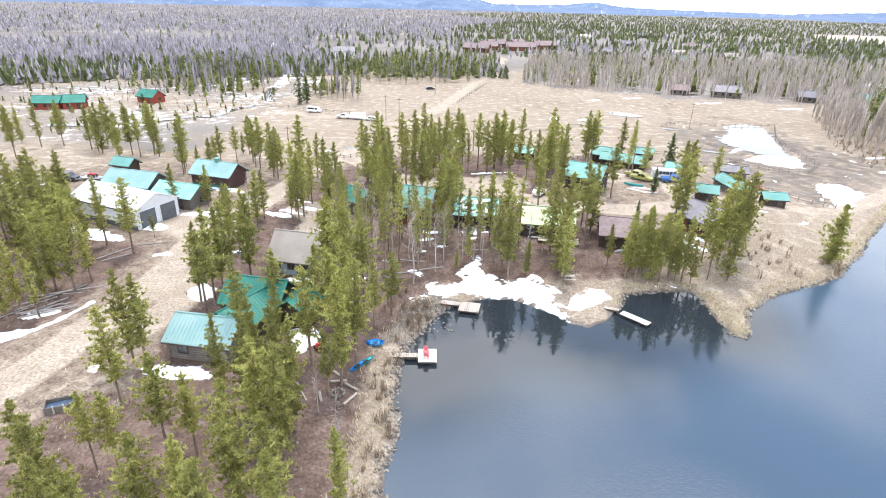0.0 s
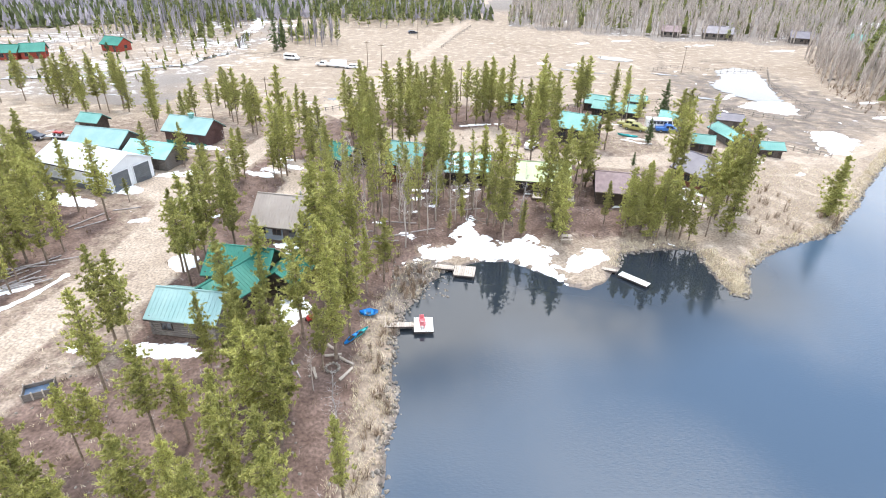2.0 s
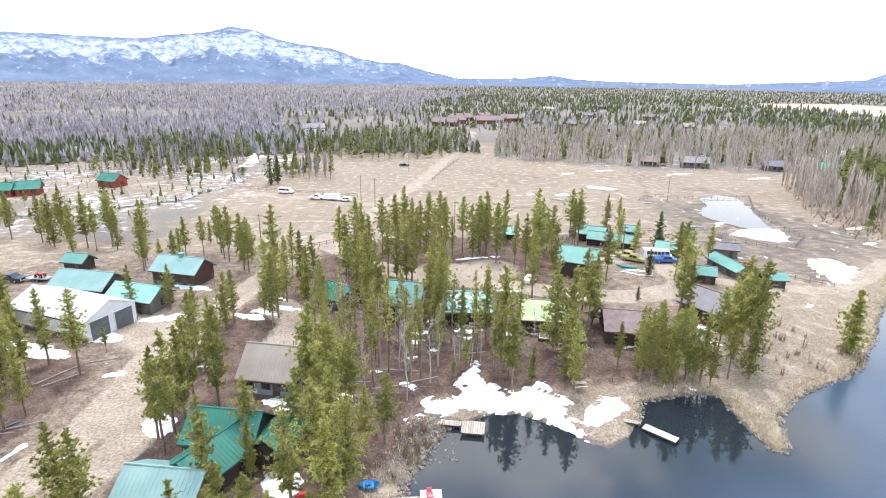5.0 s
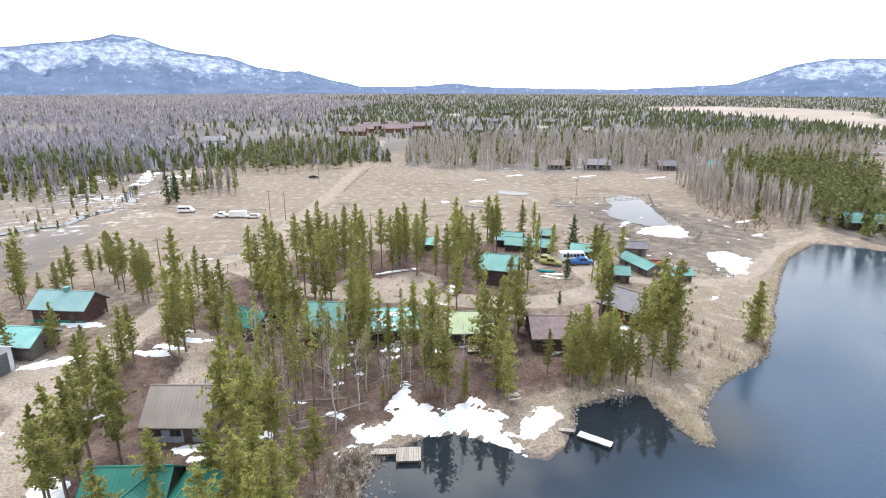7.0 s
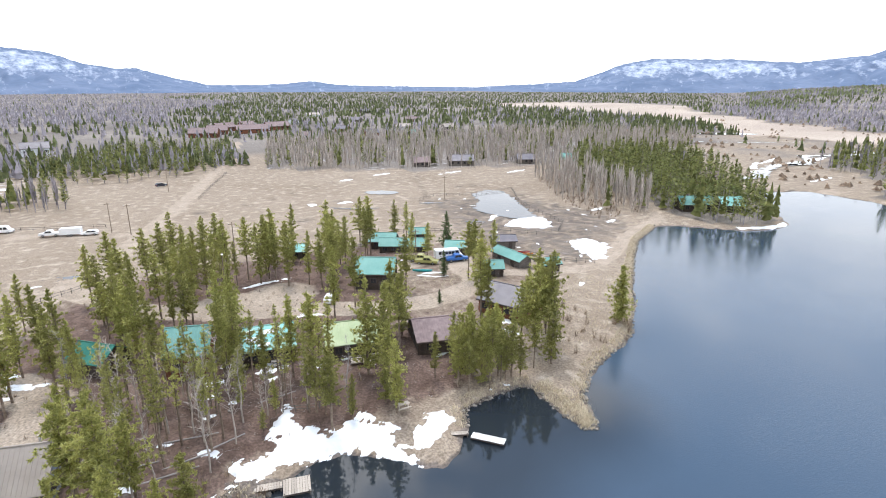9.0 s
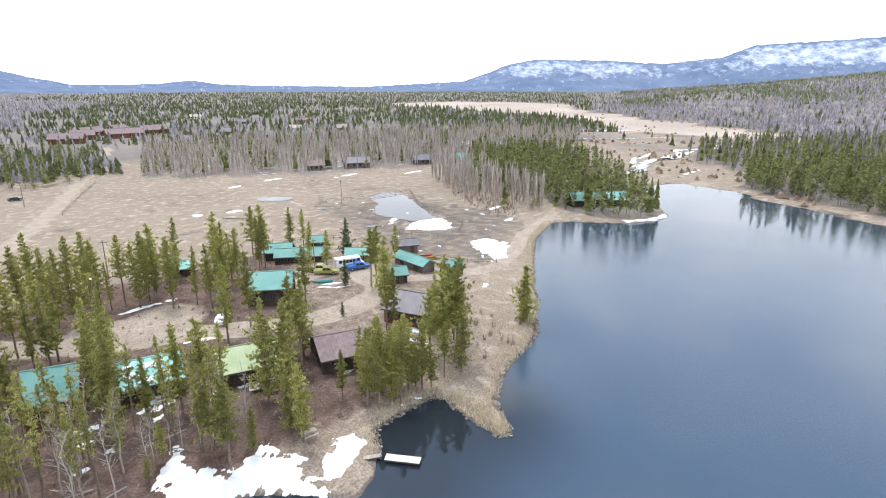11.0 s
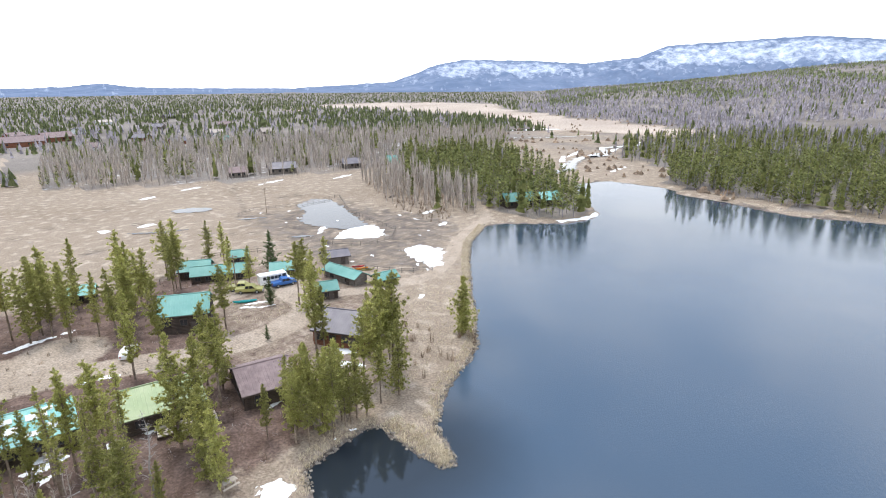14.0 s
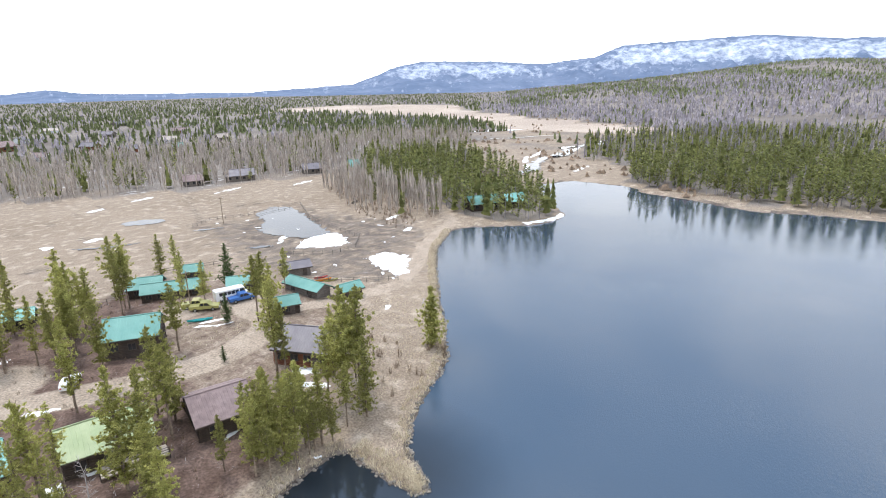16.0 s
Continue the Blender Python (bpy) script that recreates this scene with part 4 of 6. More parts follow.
wr = random.Random(21)
H = lambda pts, a, b: [(x, y, wr.uniform(a, b)) for x, y in pts]
woods("aspen_belt_forest", "mixed aspen belt along the far edge of the pasture", H(scatter(wr, BELT, 2300, 2.3, [(136, 284, 7.5), (115, 288, 5.5), (186, 256, 9), (171, 275, 6)]), 7, 13), 0.06, "needles_far", "aspen", wr, 7)
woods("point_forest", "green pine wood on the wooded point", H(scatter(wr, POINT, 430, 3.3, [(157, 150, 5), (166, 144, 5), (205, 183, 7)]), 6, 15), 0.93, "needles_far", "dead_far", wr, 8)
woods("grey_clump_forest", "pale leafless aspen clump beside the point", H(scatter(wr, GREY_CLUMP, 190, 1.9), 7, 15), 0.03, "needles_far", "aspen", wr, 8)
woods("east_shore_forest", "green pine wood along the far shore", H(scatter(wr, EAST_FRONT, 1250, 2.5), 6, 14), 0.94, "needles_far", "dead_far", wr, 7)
woods("lane_forest", "green pine strip beside the lane", H(scatter(wr, [(-52, 300), (-20, 296), (16, 316), (20, 350), (40, 420), (-40, 420), (-70, 350)], 260, 3.6), 5, 12), 0.8, "needles_far", "dead_far", wr, 8)
woods("brook_forest", "grey standing-dead stand beside the brook", H(scatter(wr, [(-140, 250), (-92, 252), (-88, 300), (-100, 350), (-160, 350)], 240, 2.6) + scatter(wr, [(-62, 240), (-36, 246), (-40, 275), (-60, 268)], 40, 2.5), 6, 13), 0.25, "needles_far", "dead_far", wr, 8)
woods("wetland_forest", "young scattered spruce on the wet meadow", H(scatter(wr, [(-200, 160), (-90, 165), (-75, 235), (-80, 330), (-230, 360)], 260, 4.5, [(-146, 210, 9), (-119, 229, 8)]), 1.5, 5), 0.9, "needles_far", "dead_far", wr, 5)
woods("east_slope_forest", "mixed grey and green forest behind the far shore", H(scatter(wr, EAST_BACK, 1700, 2.6), 6, 12), 0.35, "needles_far", "dead_far", wr, 6)


def cover(a, r):
    """How densely trees stand at that bearing and distance, and what share of them is grey and leafless."""
    if a < 3 + 3 * math.sin(r / 170):
        if r < 720 and a > -13:
            return 0.45, 0.5
        return (0.8, 0.35) if r < 400 else (0.2 if 640 < r < 760 and a < -19 else 1.0, 0.92)
    if a < 31:
        return (0.0, 0) if r < 450 and a > 5 else (0.34, 0.4) if r < 620 else (0.75, 0.16) if r < 1000 else (1.0, 0.10)
    if a < 67 and np.interp(a, *MEADOW_NEAR) < r < np.interp(a, *MEADOW_FAR):
        return 0.004, 0
    if a < 66:
        if r < 545:
            return (0.03 if r > 430 else 0.0), 0.2
        if r < np.interp(a, *MEADOW_NEAR):
            return 1.0, 0.14
    if a < 50:
        return 1.0, 0.1
    if r < 480:
        return 0.0, 0
    if r < 1150:
        return (0.10, 0.8) if a > 73 and 520 < r < 650 else (1.0, 0.88)
    return (0.9, 0.25) if r < 1650 else (0.95, 0.55)


far_live, far_grey = [], []
while len(far_live) + len(far_grey) < 44000:
    a, r = wr.uniform(-60, 100), 330 + 2300 * wr.random() ** 1.6
    x, y = r * math.sin(radians(a)), r * math.cos(radians(a))
    patch = math.sin(x / 60 + 2 * math.sin(y / 80)) + math.sin(y / 45 + x / 100)
    dense, share = cover(a, r)
    if wr.random() > dense * (0.25 if patch < -0.9 and dense < 1 else 1):
        continue
    grey = wr.random() < share
    (far_grey if grey else far_live).append((x, y, wr.uniform(3.5, 9) * (1.0 if r < 1300 else 0.8)))
bushes = []
for _ in range(900):
    r, a = 240 + 600 * wr.random() ** 1.2, radians(wr.uniform(38, 66))
    x, y = r * math.sin(a), r * math.cos(a)
    if shore_distance(np.array([(x, y)]))[0] > 4 and math.sin(x / 14 + 2 * math.sin(y / 21)) > 0.1:
        bushes.append((x, y, wr.uniform(0.8, 2.6)))
woods("meadow_brush", "red-brown willow thickets on the valley meadow", bushes, 1.0, "twig", "twig", wr, 2, 5.0)
hill_live, hill_grey = [], []
while len(hill_live) + len(hill_grey) < 9000:
    a, r = wr.uniform(53, 100), 1000 + 1500 * wr.random()
    x, y = r * math.sin(radians(a)), r * math.cos(radians(a))
    lot = math.sin(x / 120 + 1.5 * math.sin(y / 150)) + math.sin(y / 90 - x / 210)
    if lot > 0.9:
        continue
    (hill_grey if wr.random() < (0.8 if lot < -0.7 else 0.2) else hill_live).append((x, y, wr.uniform(4, 10)))
woods("hill_forest", "green conifer forest on the rising hillside", hill_live, 1.0, "needles_sun_toned", "dead_far", wr, 3, 2.2)
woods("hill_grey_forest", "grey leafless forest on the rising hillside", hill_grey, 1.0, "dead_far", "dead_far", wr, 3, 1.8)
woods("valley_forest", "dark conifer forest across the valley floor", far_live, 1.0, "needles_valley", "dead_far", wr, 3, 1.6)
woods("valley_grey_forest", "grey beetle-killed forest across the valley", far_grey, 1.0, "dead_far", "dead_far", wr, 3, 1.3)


# ---- buildings ----
def log_walls(wall, material, L, W, h, log=0.28):
    """Stacked round logs on four sides of a house L along x and W along y, with boarded gables at both ends of x."""
    n = max(3, round(h / log))
    d = h / n
    long_ = tubes("log", [((-L / 2 - 0.25, 0, 0), (L / 2 + 0.25, 0, 0), d * 0.56, d * 0.54)], M[material], 8)
    cross = tubes("log", [((0, -W / 2 - 0.2, 0), (0, W / 2 + 0.2, 0), d * 0.55, d * 0.53)], M[material], 8)
    for i in range(n):
        for s in (-1, 1):
            part("log", long_, wall, "", pose(rnd.uniform(-0.06, 0.06), s * W / 2, d * (i + 0.5)))
            part("log", cross, wall, "", pose(s * L / 2, rnd.uniform(-0.06, 0.06), d * (i + 0.5) + 0.03))


def gable(bm, L, W, h, ridge, ends=(-1, 1)):
    for s in ends:
        prism(bm, [(-W / 2, h - 0.02), (W / 2, h - 0.02), (0, ridge - 0.05)], s * L / 2 - 0.08, s * L / 2 + 0.08, Matrix.Rotation(radians(90), 4, "Z"))


def board_walls(L, W, h, ridge, pitch=0.30):
    bm = bmesh.new()
    t = 0.1
    box(bm, -L / 2, L / 2, -W / 2, -W / 2 + t, -0.3, h); box(bm, -L / 2, L / 2, W / 2 - t, W / 2, -0.3, h)
    box(bm, -L / 2, -L / 2 + t, -W / 2 + t, W / 2 - t, -0.3, h); box(bm, L / 2 - t, L / 2, -W / 2 + t, W / 2 - t, -0.3, h)
    k = int(L / pitch)
    for i in range(k + 1):
        x = -L / 2 + i * L / k
        for s in (-1, 1):
            box(bm, x - 0.03, x + 0.03, s * W / 2 - 0.03, s * W / 2 + 0.03, -0.3, h)
    k = int(W / pitch)
    for i in range(1, k):
        y = -W / 2 + i * W / k
        for s in (-1, 1):
            box(bm, s * L / 2 - 0.03, s * L / 2 + 0.03, y - 0.03, y + 0.03, -0.3, h)
    gable(bm, L, W, h, ridge)
    return bm


def roof_slope(L, W, h, ridge, over, side, seam=0.45, thick=0.12):
    """One slope of a gabled roof with raised seams. side: -1 or 1 along y."""
    bm = bmesh.new()
    drop = (ridge - h) / (W / 2) * over
    y1, z1 = side * (W / 2 + over), h - drop
    x0, x1 = -L / 2 - over, L / 2 + over
    n = max(2, round((x1 - x0) / seam))
    top = []
    for i in range(n + 1):
        x = min(max(x0 + (x1 - x0) * i / n, x0 + 0.03), x1 - 0.03)
        top += [(x - 0.026, 0.0), (x - 0.022, 0.03), (x + 0.022, 0.03), (x + 0.026, 0.0)]
    a = [bm.verts.new((x, 0, ridge + 0.12 + d)) for x, d in top] + [bm.verts.new((x1, 0, ridge)), bm.verts.new((x0, 0, ridge))]
    b = [bm.verts.new((x, y1, z1 + 0.12 + d)) for x, d in top] + [bm.verts.new((x1, y1, z1)), bm.verts.new((x0, y1, z1))]
    bm.faces.new(a); bm.faces.new(b[::-1])
    for i in range(len(a)):
        j = (i + 1) % len(a)
        bm.faces.new((a[i], b[i], b[j], a[j]))
    return bm


def window(parent, x, y, z, rz, w=1.1, h=1.0, trim="trim"):
    m = pose(x, y, z, 0, 0, rz)
    t = 0.09
    fr = part("window", boxes("window", [(-w / 2 - t, w / 2 + t, -0.07, 0.07, h / 2, h / 2 + t), (-w / 2 - t, w / 2 + t, -0.1, 0.07, -h / 2 - t, -h / 2), (-w / 2 - t, -w / 2, -0.07, 0.07, -h / 2, h / 2), (w / 2, w / 2 + t, -0.07, 0.07, -h / 2, h / 2), (-0.03, 0.03, -0.06, 0.05, -h / 2, h / 2)], M[trim]), parent, "", m)
    for s in (-1, 1):
        part("pane", boxes("pane", [(s * w / 4 - w / 4 + 0.03, s * w / 4 + w / 4 - 0.03, -0.03, 0.0, -h / 2, h / 2)], M["glass"]), fr)


def door(parent, x, y, rz, w=0.95, h=2.05, material="trim", z=0.0):
    d = part("door", boxes("door", [(-w / 2, w / 2, -0.08, 0.06, 0, h), (-w / 2 + 0.1, w / 2 - 0.1, -0.11, -0.06, 0.15, h * 0.45), (-w / 2 + 0.1, w / 2 - 0.1, -0.11, -0.06, h * 0.52, h - 0.15)], M[material], 0.01), parent, "", pose(x, y, z, 0, 0, rz))
    part("door_handle", tubes("door_handle", [((w * 0.38, -0.08, 1.0), (w * 0.38, -0.17, 1.0), 0.03, 0.03)], M["steel"]), d)


def overhead_door(parent, x, y, rz, w, h):
    d = part("garage_door", boxes("garage_door", [(-w / 2, w / 2, -0.06, 0.05, i * h / 5 + 0.01, (i + 1) * h / 5 - 0.02) for i in range(5)], M["door_grey"], 0.01), parent, "dark grey sectional overhead door", pose(x, y, 0, 0, 0, rz))
    part("frame", boxes("frame", [(-w / 2 - 0.12, -w / 2, -0.09, 0.05, 0, h), (w / 2, w / 2 + 0.12, -0.09, 0.05, 0, h), (-w / 2 - 0.12, w / 2 + 0.12, -0.09, 0.05, h, h + 0.12)], M["siding_white"]), d)


def house(name, label, x, y, rz, L, W, eave, ridge, wall, roof, style="log", over=0.55, windows=2, group="", category="cabin", end_windows=1, doors=1, z=None, chimney=False):
    """A gabled house: L runs along the ridge, W across it; its front is the -y side before turning by rz."""
    ob = empty(name, pose(x, y, (min(ground_z(x + dx, y + dy) for dx in (-W / 3, W / 3) for dy in (-W / 3, W / 3)) if z is None else z), 0, 0, rz))
    tagged(ob, label, category, group)
    bm = bmesh.new()
    if style == "log":
        gable(bm, L, W, eave, ridge, (-1,))
        walls = part("wall", bm_mesh("wall", bm, M[wall]), ob)
        far_end = bmesh.new()
        gable(far_end, L, W, eave, ridge, (1,))
        part("gable", bm_mesh("gable", far_end, M[wall]), walls)
        log_walls(walls, wall, L, W, eave)
    else:
        part("wall", bm_mesh("wall", board_walls(L, W, eave, ridge), M[wall]), ob)
    part("foundation", boxes("foundation", [(-L / 2 + 0.05, L / 2 - 0.05, -W / 2 + 0.05, W / 2 - 0.05, -1.0, 0.05)], M["stone"]), ob)
    rf = part("roof", bm_mesh("roof", roof_slope(L, W, eave, ridge, over, -1), M[roof]), ob)
    part("roof_slope", bm_mesh("roof_slope", roof_slope(L, W, eave, ridge, over, 1), M[roof]), rf)
    part("ridge_cap", tubes("ridge_cap", [((-L / 2 - over, 0, ridge + 0.13), (L / 2 + over, 0, ridge + 0.13), 0.11, 0.11)], M[roof]), rf)
    drop = (ridge - eave) / (W / 2) * over
    for s in (-1, 1):
        part("fascia", boxes("fascia", [(-L / 2 - over, L / 2 + over, s * (W / 2 + over) - 0.02, s * (W / 2 + over) + 0.02, eave - drop - 0.16, eave - drop + 0.02)], M["trim"]), rf)
    off = 0.20 if style == "log" else 0.05
    for i in range(windows):
        wx = -L / 2 + L * (i + 0.5) / windows
        window(ob, wx, -W / 2 - off, eave * 0.56, 0)
        window(ob, wx, W / 2 + off, eave * 0.56, 180)
    for i in range(end_windows):
        wy = -W / 2 + W * (i + 0.5) / end_windows
        window(ob, L / 2 + off, wy + 0.4, eave * 0.56, 90)
        window(ob, -L / 2 - off, wy - 0.4, eave * 0.56, -90)
    if doors:
        door(ob, L * 0.27 if windows % 2 == 0 else L * 0.2, -W / 2 - off, 0)
    if chimney:
        part("chimney", boxes("chimney", [(L * 0.2 - 0.35, L * 0.2 + 0.35, 0.5, 1.2, eave, ridge + 0.9)], M["stone"], 0.03), ob, "stone chimney")
    return ob


def deck(parent, x0, x1, y0, y1, z, rail=True):
    """A boarded deck with posts and a rail."""
    n = max(3, int((y1 - y0) / 0.3))
    dk = part("deck", boxes("deck", [(x0 + 0.02, x1 - 0.02, y0 + 0.02, y1 - 0.02, z - 0.16, z - 0.044)], M["deck"]), parent, "weathered board deck")
    for i in range(n):
        part("board", boxes("board", [(x0, x1, y0 + (y1 - y0) * i / n + 0.01, y0 + (y1 - y0) * (i + 1) / n - 0.01, z - 0.04, z)], M["deck"]), dk)
    k = max(2, int((x1 - x0) / 1.6))
    for i in range(k + 1):
        px = x0 + (x1 - x0) * i / k
        part("post", boxes("post", [(px - 0.05, px + 0.05, y0 + 0.02, y0 + 0.12, -0.8, z + (0.95 if rail else 0))], M["trim"]), dk)
    if rail:
        for h in (0.35, 0.65, 0.95):
            part("rail", boxes("rail", [(x0, x1, y0 + 0.03, y0 + 0.09, z + h - 0.05, z + h)], M["trim"]), dk)


# Lakeside lodge with three joined roofs
lodge = house("log_cabin", "grey log cabin with a teal steel roof beside the lane", -27.3, 56.4, -9, 7.2, 5.6, 2.6, 4.3, "log_grey", "teal_light", chimney=False, windows=2)
part("stone_corner", boxes("stone_corner", [(2.6, 3.7, -3.0, -2.4, -0.5, 2.3)], M["stone"], 0.05), lodge, "stacked stone pier")
house("log_cabin", "log lodge wing with a forest green steel roof", -24.6, 60.6, 60, 7.0, 5.2, 2.6, 4.2, "log_dark", "green", windows=2)
house("log_cabin", "log lodge under a dark forest green gabled roof", -24.2, 65.2, -10, 7.4, 5.6, 2.8, 5.0, "log_dark", "green", windows=2)
house("log_cabin", "small dark log wing with a forest green roof", -18.6, 63.6, 75, 4.6, 4.0, 2.5, 3.8, "log_dark", "green", windows=1)

# The house with the tan roof
tan = house("house", "blue-grey sided house with a tan steel roof", -22.2, 79.4, -12, 7.0, 6.8, 2.7, 5.6, "siding_blue", "roof_tan", "board", category="house", windows=3, end_windows=2)
window(tan, 3.56, 0, 3.9, 90, 0.9, 0.9)
part("flue", tubes("flue", [((2.4, 0.6, 4.9), (2.4, 0.6, 6.3), 0.12, 0.12)], M["steel"], 10), tan, "metal flue pipe")

# Work buildings by the lane
gar = house("garage", "white steel garage with two dark grey overhead doors", -60.2, 99.2, 157, 17.0, 9.2, 3.6, 5.6, "siding_white", "roof_white", "board", 0.3, windows=0, end_windows=0, doors=0, category="garage")
for gy_ in (-2.2, 2.2):
    overhead_door(gar, -8.56, gy_, -90, 3.3, 3.2)
part("dark_skirt", boxes("dark_skirt", [(-8.6, 8.6, s * 4.62 - 0.03, s * 4.62 + 0.03, -0.2, 0.9) for s in (-1, 1)], M["door_grey"]), gar, "dark grey lower panel")
house("barn", "dark brown boarded barn with a teal steel roof", -64.4, 111.8, -13, 10.6, 6.4, 3.0, 5.0, "trim", "teal_light", "board", windows=0, end_windows=0, doors=0, category="barn")
house("log_garage", "log garage under a pale faded teal roof", -52.8, 106.6, -17, 8.8, 5.6, 2.6, 4.2, "log_grey", "teal_pale", "log", windows=0, end_windows=1, category="garage")
gb_ = house("barn", "dark red barn with a teal roof and small cupola", -50.3, 120.0, -17, 9.6, 6.0, 3.0, 5.0, "barn_red", "teal_light", "board", windows=0, end_windows=0, category="barn")
part("cupola", boxes("cupola", [(-0.4, 0.4, -0.4, 0.4, 4.7, 5.7), (-0.55, 0.55, -0.55, 0.55, 5.7, 5.85)], M["teal"], 0.04), gb_, "square roof cupola")
part("lower_panel", boxes("lower_panel", [(-4.8, 4.8, -3.06, -3.03, -0.1, 0.7)], M["green"]), gb_, "green painted lower panel")
house("shed", "small brown shed with a teal roof", -75.0, 127.4, -15, 4.6, 3.2, 2.2, 3.3, "log_dark", "teal", "board", windows=1, end_windows=0, category="shed")

# Cabins along the lake front
c2 = house("log_cabin", "tall red-brown log cabin with a teal steel roof", -4.8, 101.2, -14, 5.4, 6.8, 3.9, 6.5, "log_red", "teal", windows=2, end_windows=2)
c3 = house("log_cabin", "dark log cabin with a faded teal roof patched with snow", 6.0, 100.8, -6, 7.2, 7.4, 2.8, 4.7, "log_dark", "teal_pale", windows=3, end_windows=2)
for sx, sy, w_, l_ in ((-2.2, -2.3, 1.6, 0.5), (0.3, -1.2, 1.8, 0.45), (2.0, -2.9, 1.3, 0.5), (-0.6, -3.3, 1.5, 0.35), (1.4, -0.7, 1.0, 0.3), (-2.6, -1.0, 1.0, 0.35)):
    part("roof_snow", boxes("roof_snow", [(-w_, w_, -l_, l_, 0, 0.07)], M["snow"], 0.03), c3, "thin slab of snow left on the roof", pose(sx, sy, 4.7 + 0.13 + sy * 1.9 / 3.7, math.degrees(math.atan(1.9 / 3.7)), 0, 0) @ Matrix.Scale(0.6, 4, (1, 0, 0)))
c4 = house("log_cabin", "dark log cabin with a pale sage green roof", 19.0, 97.2, -10, 8.8, 7.4, 2.6, 4.4, "log_dark", "green_pale", windows=3, end_windows=1)
deck(c4, -1.5, 5.6, -6.6, -4.2, 0.5)
c5 = house("log_cabin", "low cabin with a brown shingle roof", 31.2, 93.2, -12, 6.6, 8.4, 2.5, 4.2, "log_dark", "roof_brown", windows=2)
c6 = house("log_cabin", "red-brown log cabin with a dark grey steel roof", 49.9, 99.0, -60, 8.8, 8.4, 2.9, 4.8, "log_red", "roof_grey", windows=4, end_windows=1)
house("log_cabin", "dark green roofed cabin hidden in the pines", -17.2, 106.6, -40, 5.4, 5.0, 2.5, 4.0, "log_dark", "green", windows=2)

# Buildings round the yard
house("lodge", "two-storey dark log lodge with a teal roof", 31.8, 123.4, -28, 7.6, 6.8, 3.8, 5.9, "log_dark", "teal", windows=3, end_windows=2, category="lodge")
house("shed", "small dark log shed with a teal roof", 57.0, 118.0, -22, 3.8, 3.4, 2.2, 3.2, "log_dark", "teal", windows=1, end_windows=0, category="shed")
house("shed", "low dark shed with a teal roof beside the track", 71.0, 116.6, -8, 4.2, 3.0, 2.0, 2.8, "log_dark", "teal", "board", windows=1, end_windows=0, category="shed")
house("shed", "long stable with a bright teal roof", 65.8, 124.0, -84, 10.0, 3.4, 2.1, 3.0, "log_grey", "teal", "board", windows=2, end_windows=0, category="stable")
house("shed", "open shelter with a grey roof beside the corral", 72.2, 138.0, -20, 5.6, 4.0, 2.3, 3.2, "log_grey", "roof_grey", "board", windows=0, end_windows=0, category="shed")
house("log_cabin", "dark cabin with a pale teal roof behind the yard", 44.0, 152.0, -30, 6.0, 5.0, 2.4, 3.8, "log_dark", "teal", windows=2)
house("stable", "long low dark stable with a teal roof", 46.8, 145.4, -27, 11.0, 4.0, 2.1, 3.3, "log_dark", "teal", windows=5, category="stable")
house("shed", "small dark shed with a teal roof at the pasture edge", 55.6, 156.0, -25, 4.2, 3.4, 2.2, 3.2, "log_dark", "teal", windows=1, category="shed")
house("shed", "dark shed with a teal roof beside the corral gate", 57.4, 136.6, -30, 4.4, 3.6, 2.2, 3.2, "log_dark", "teal", windows=1, category="shed")
house("shed", "small shed with a teal-blue roof at the pasture edge", 21.6, 153.0, -20, 4.2, 3.6, 2.3, 3.4, "log_dark", "teal_pale", windows=1, category="shed")

# Red cabins and far houses
house("red_cabin", "red sided cabin with a green roof on the wet meadow", -147.5, 210.0, 8, 9.0, 6.0, 2.8, 4.6, "siding_red", "green", "board", windows=3, category="cabin")
house("red_cabin", "red sided cabin with a green roof and porch", -139.6, 213.0, 20, 7.0, 6.0, 2.8, 4.8, "siding_red", "green", "board", windows=2, category="cabin")
house("red_cabin", "red sided cabin with a dark teal roof by the brook", -119.0, 229.0, -20, 8.0, 6.0, 2.8, 4.8, "siding_red", "green", "board", windows=2, category="cabin")
house("house", "grey-brown house among the bare aspens", 136.0, 284.0, -20, 13, 8, 3.0, 5.4, "log_grey", "roof_grey", "board", windows=4, category="house")
house("house", "small grey house among the bare aspens", 115.0, 288.0, -15, 8, 6, 2.8, 4.8, "log_grey", "roof_brown", "board", windows=3, category="house")
house("house", "brown house among the bare aspens", 171.0, 275.0, -20, 9, 7, 2.8, 5.0, "log_grey", "roof_grey", "board", windows=3, category="house")
house("house", "red-brown house with a bright teal roof", 187.0, 257.0, -35, 8, 7, 3.6, 6.4, "log_red", "teal", "board", windows=3, category="house")
house("lake_house", "cabin with a green roof among pines on the point", 157.0, 150.4, -25, 11, 7, 2.8, 4.8, "log_dark", "teal", "board", windows=3, category="house")
house("lake_house", "cabin with a pale green roof at the shore", 166.5, 144.0, -25, 7, 6, 2.8, 4.8, "log_dark", "teal_pale", "board", windows=2, category="house")
house("house", "dark red-brown house above the shore wood", 205.0, 183.5, -30, 10, 7, 3.0, 5.6, "log_red", "roof_brown", "board", windows=2, category="house")
for k, (hx, hy, hl, hw) in enumerate([(24, 514, 22, 10), (36, 540, 16, 10), (64, 540, 26, 11), (90, 566, 22, 12), (44, 570, 18, 10)]):
    house("far_lodge", "brown timber lodge with a wide reddish roof", hx, hy, 12 * k - 20, hl, hw, 4.0, 7.5, "log_red", "roof_brown", "board", windows=4, group="far lodges", category="lodge")
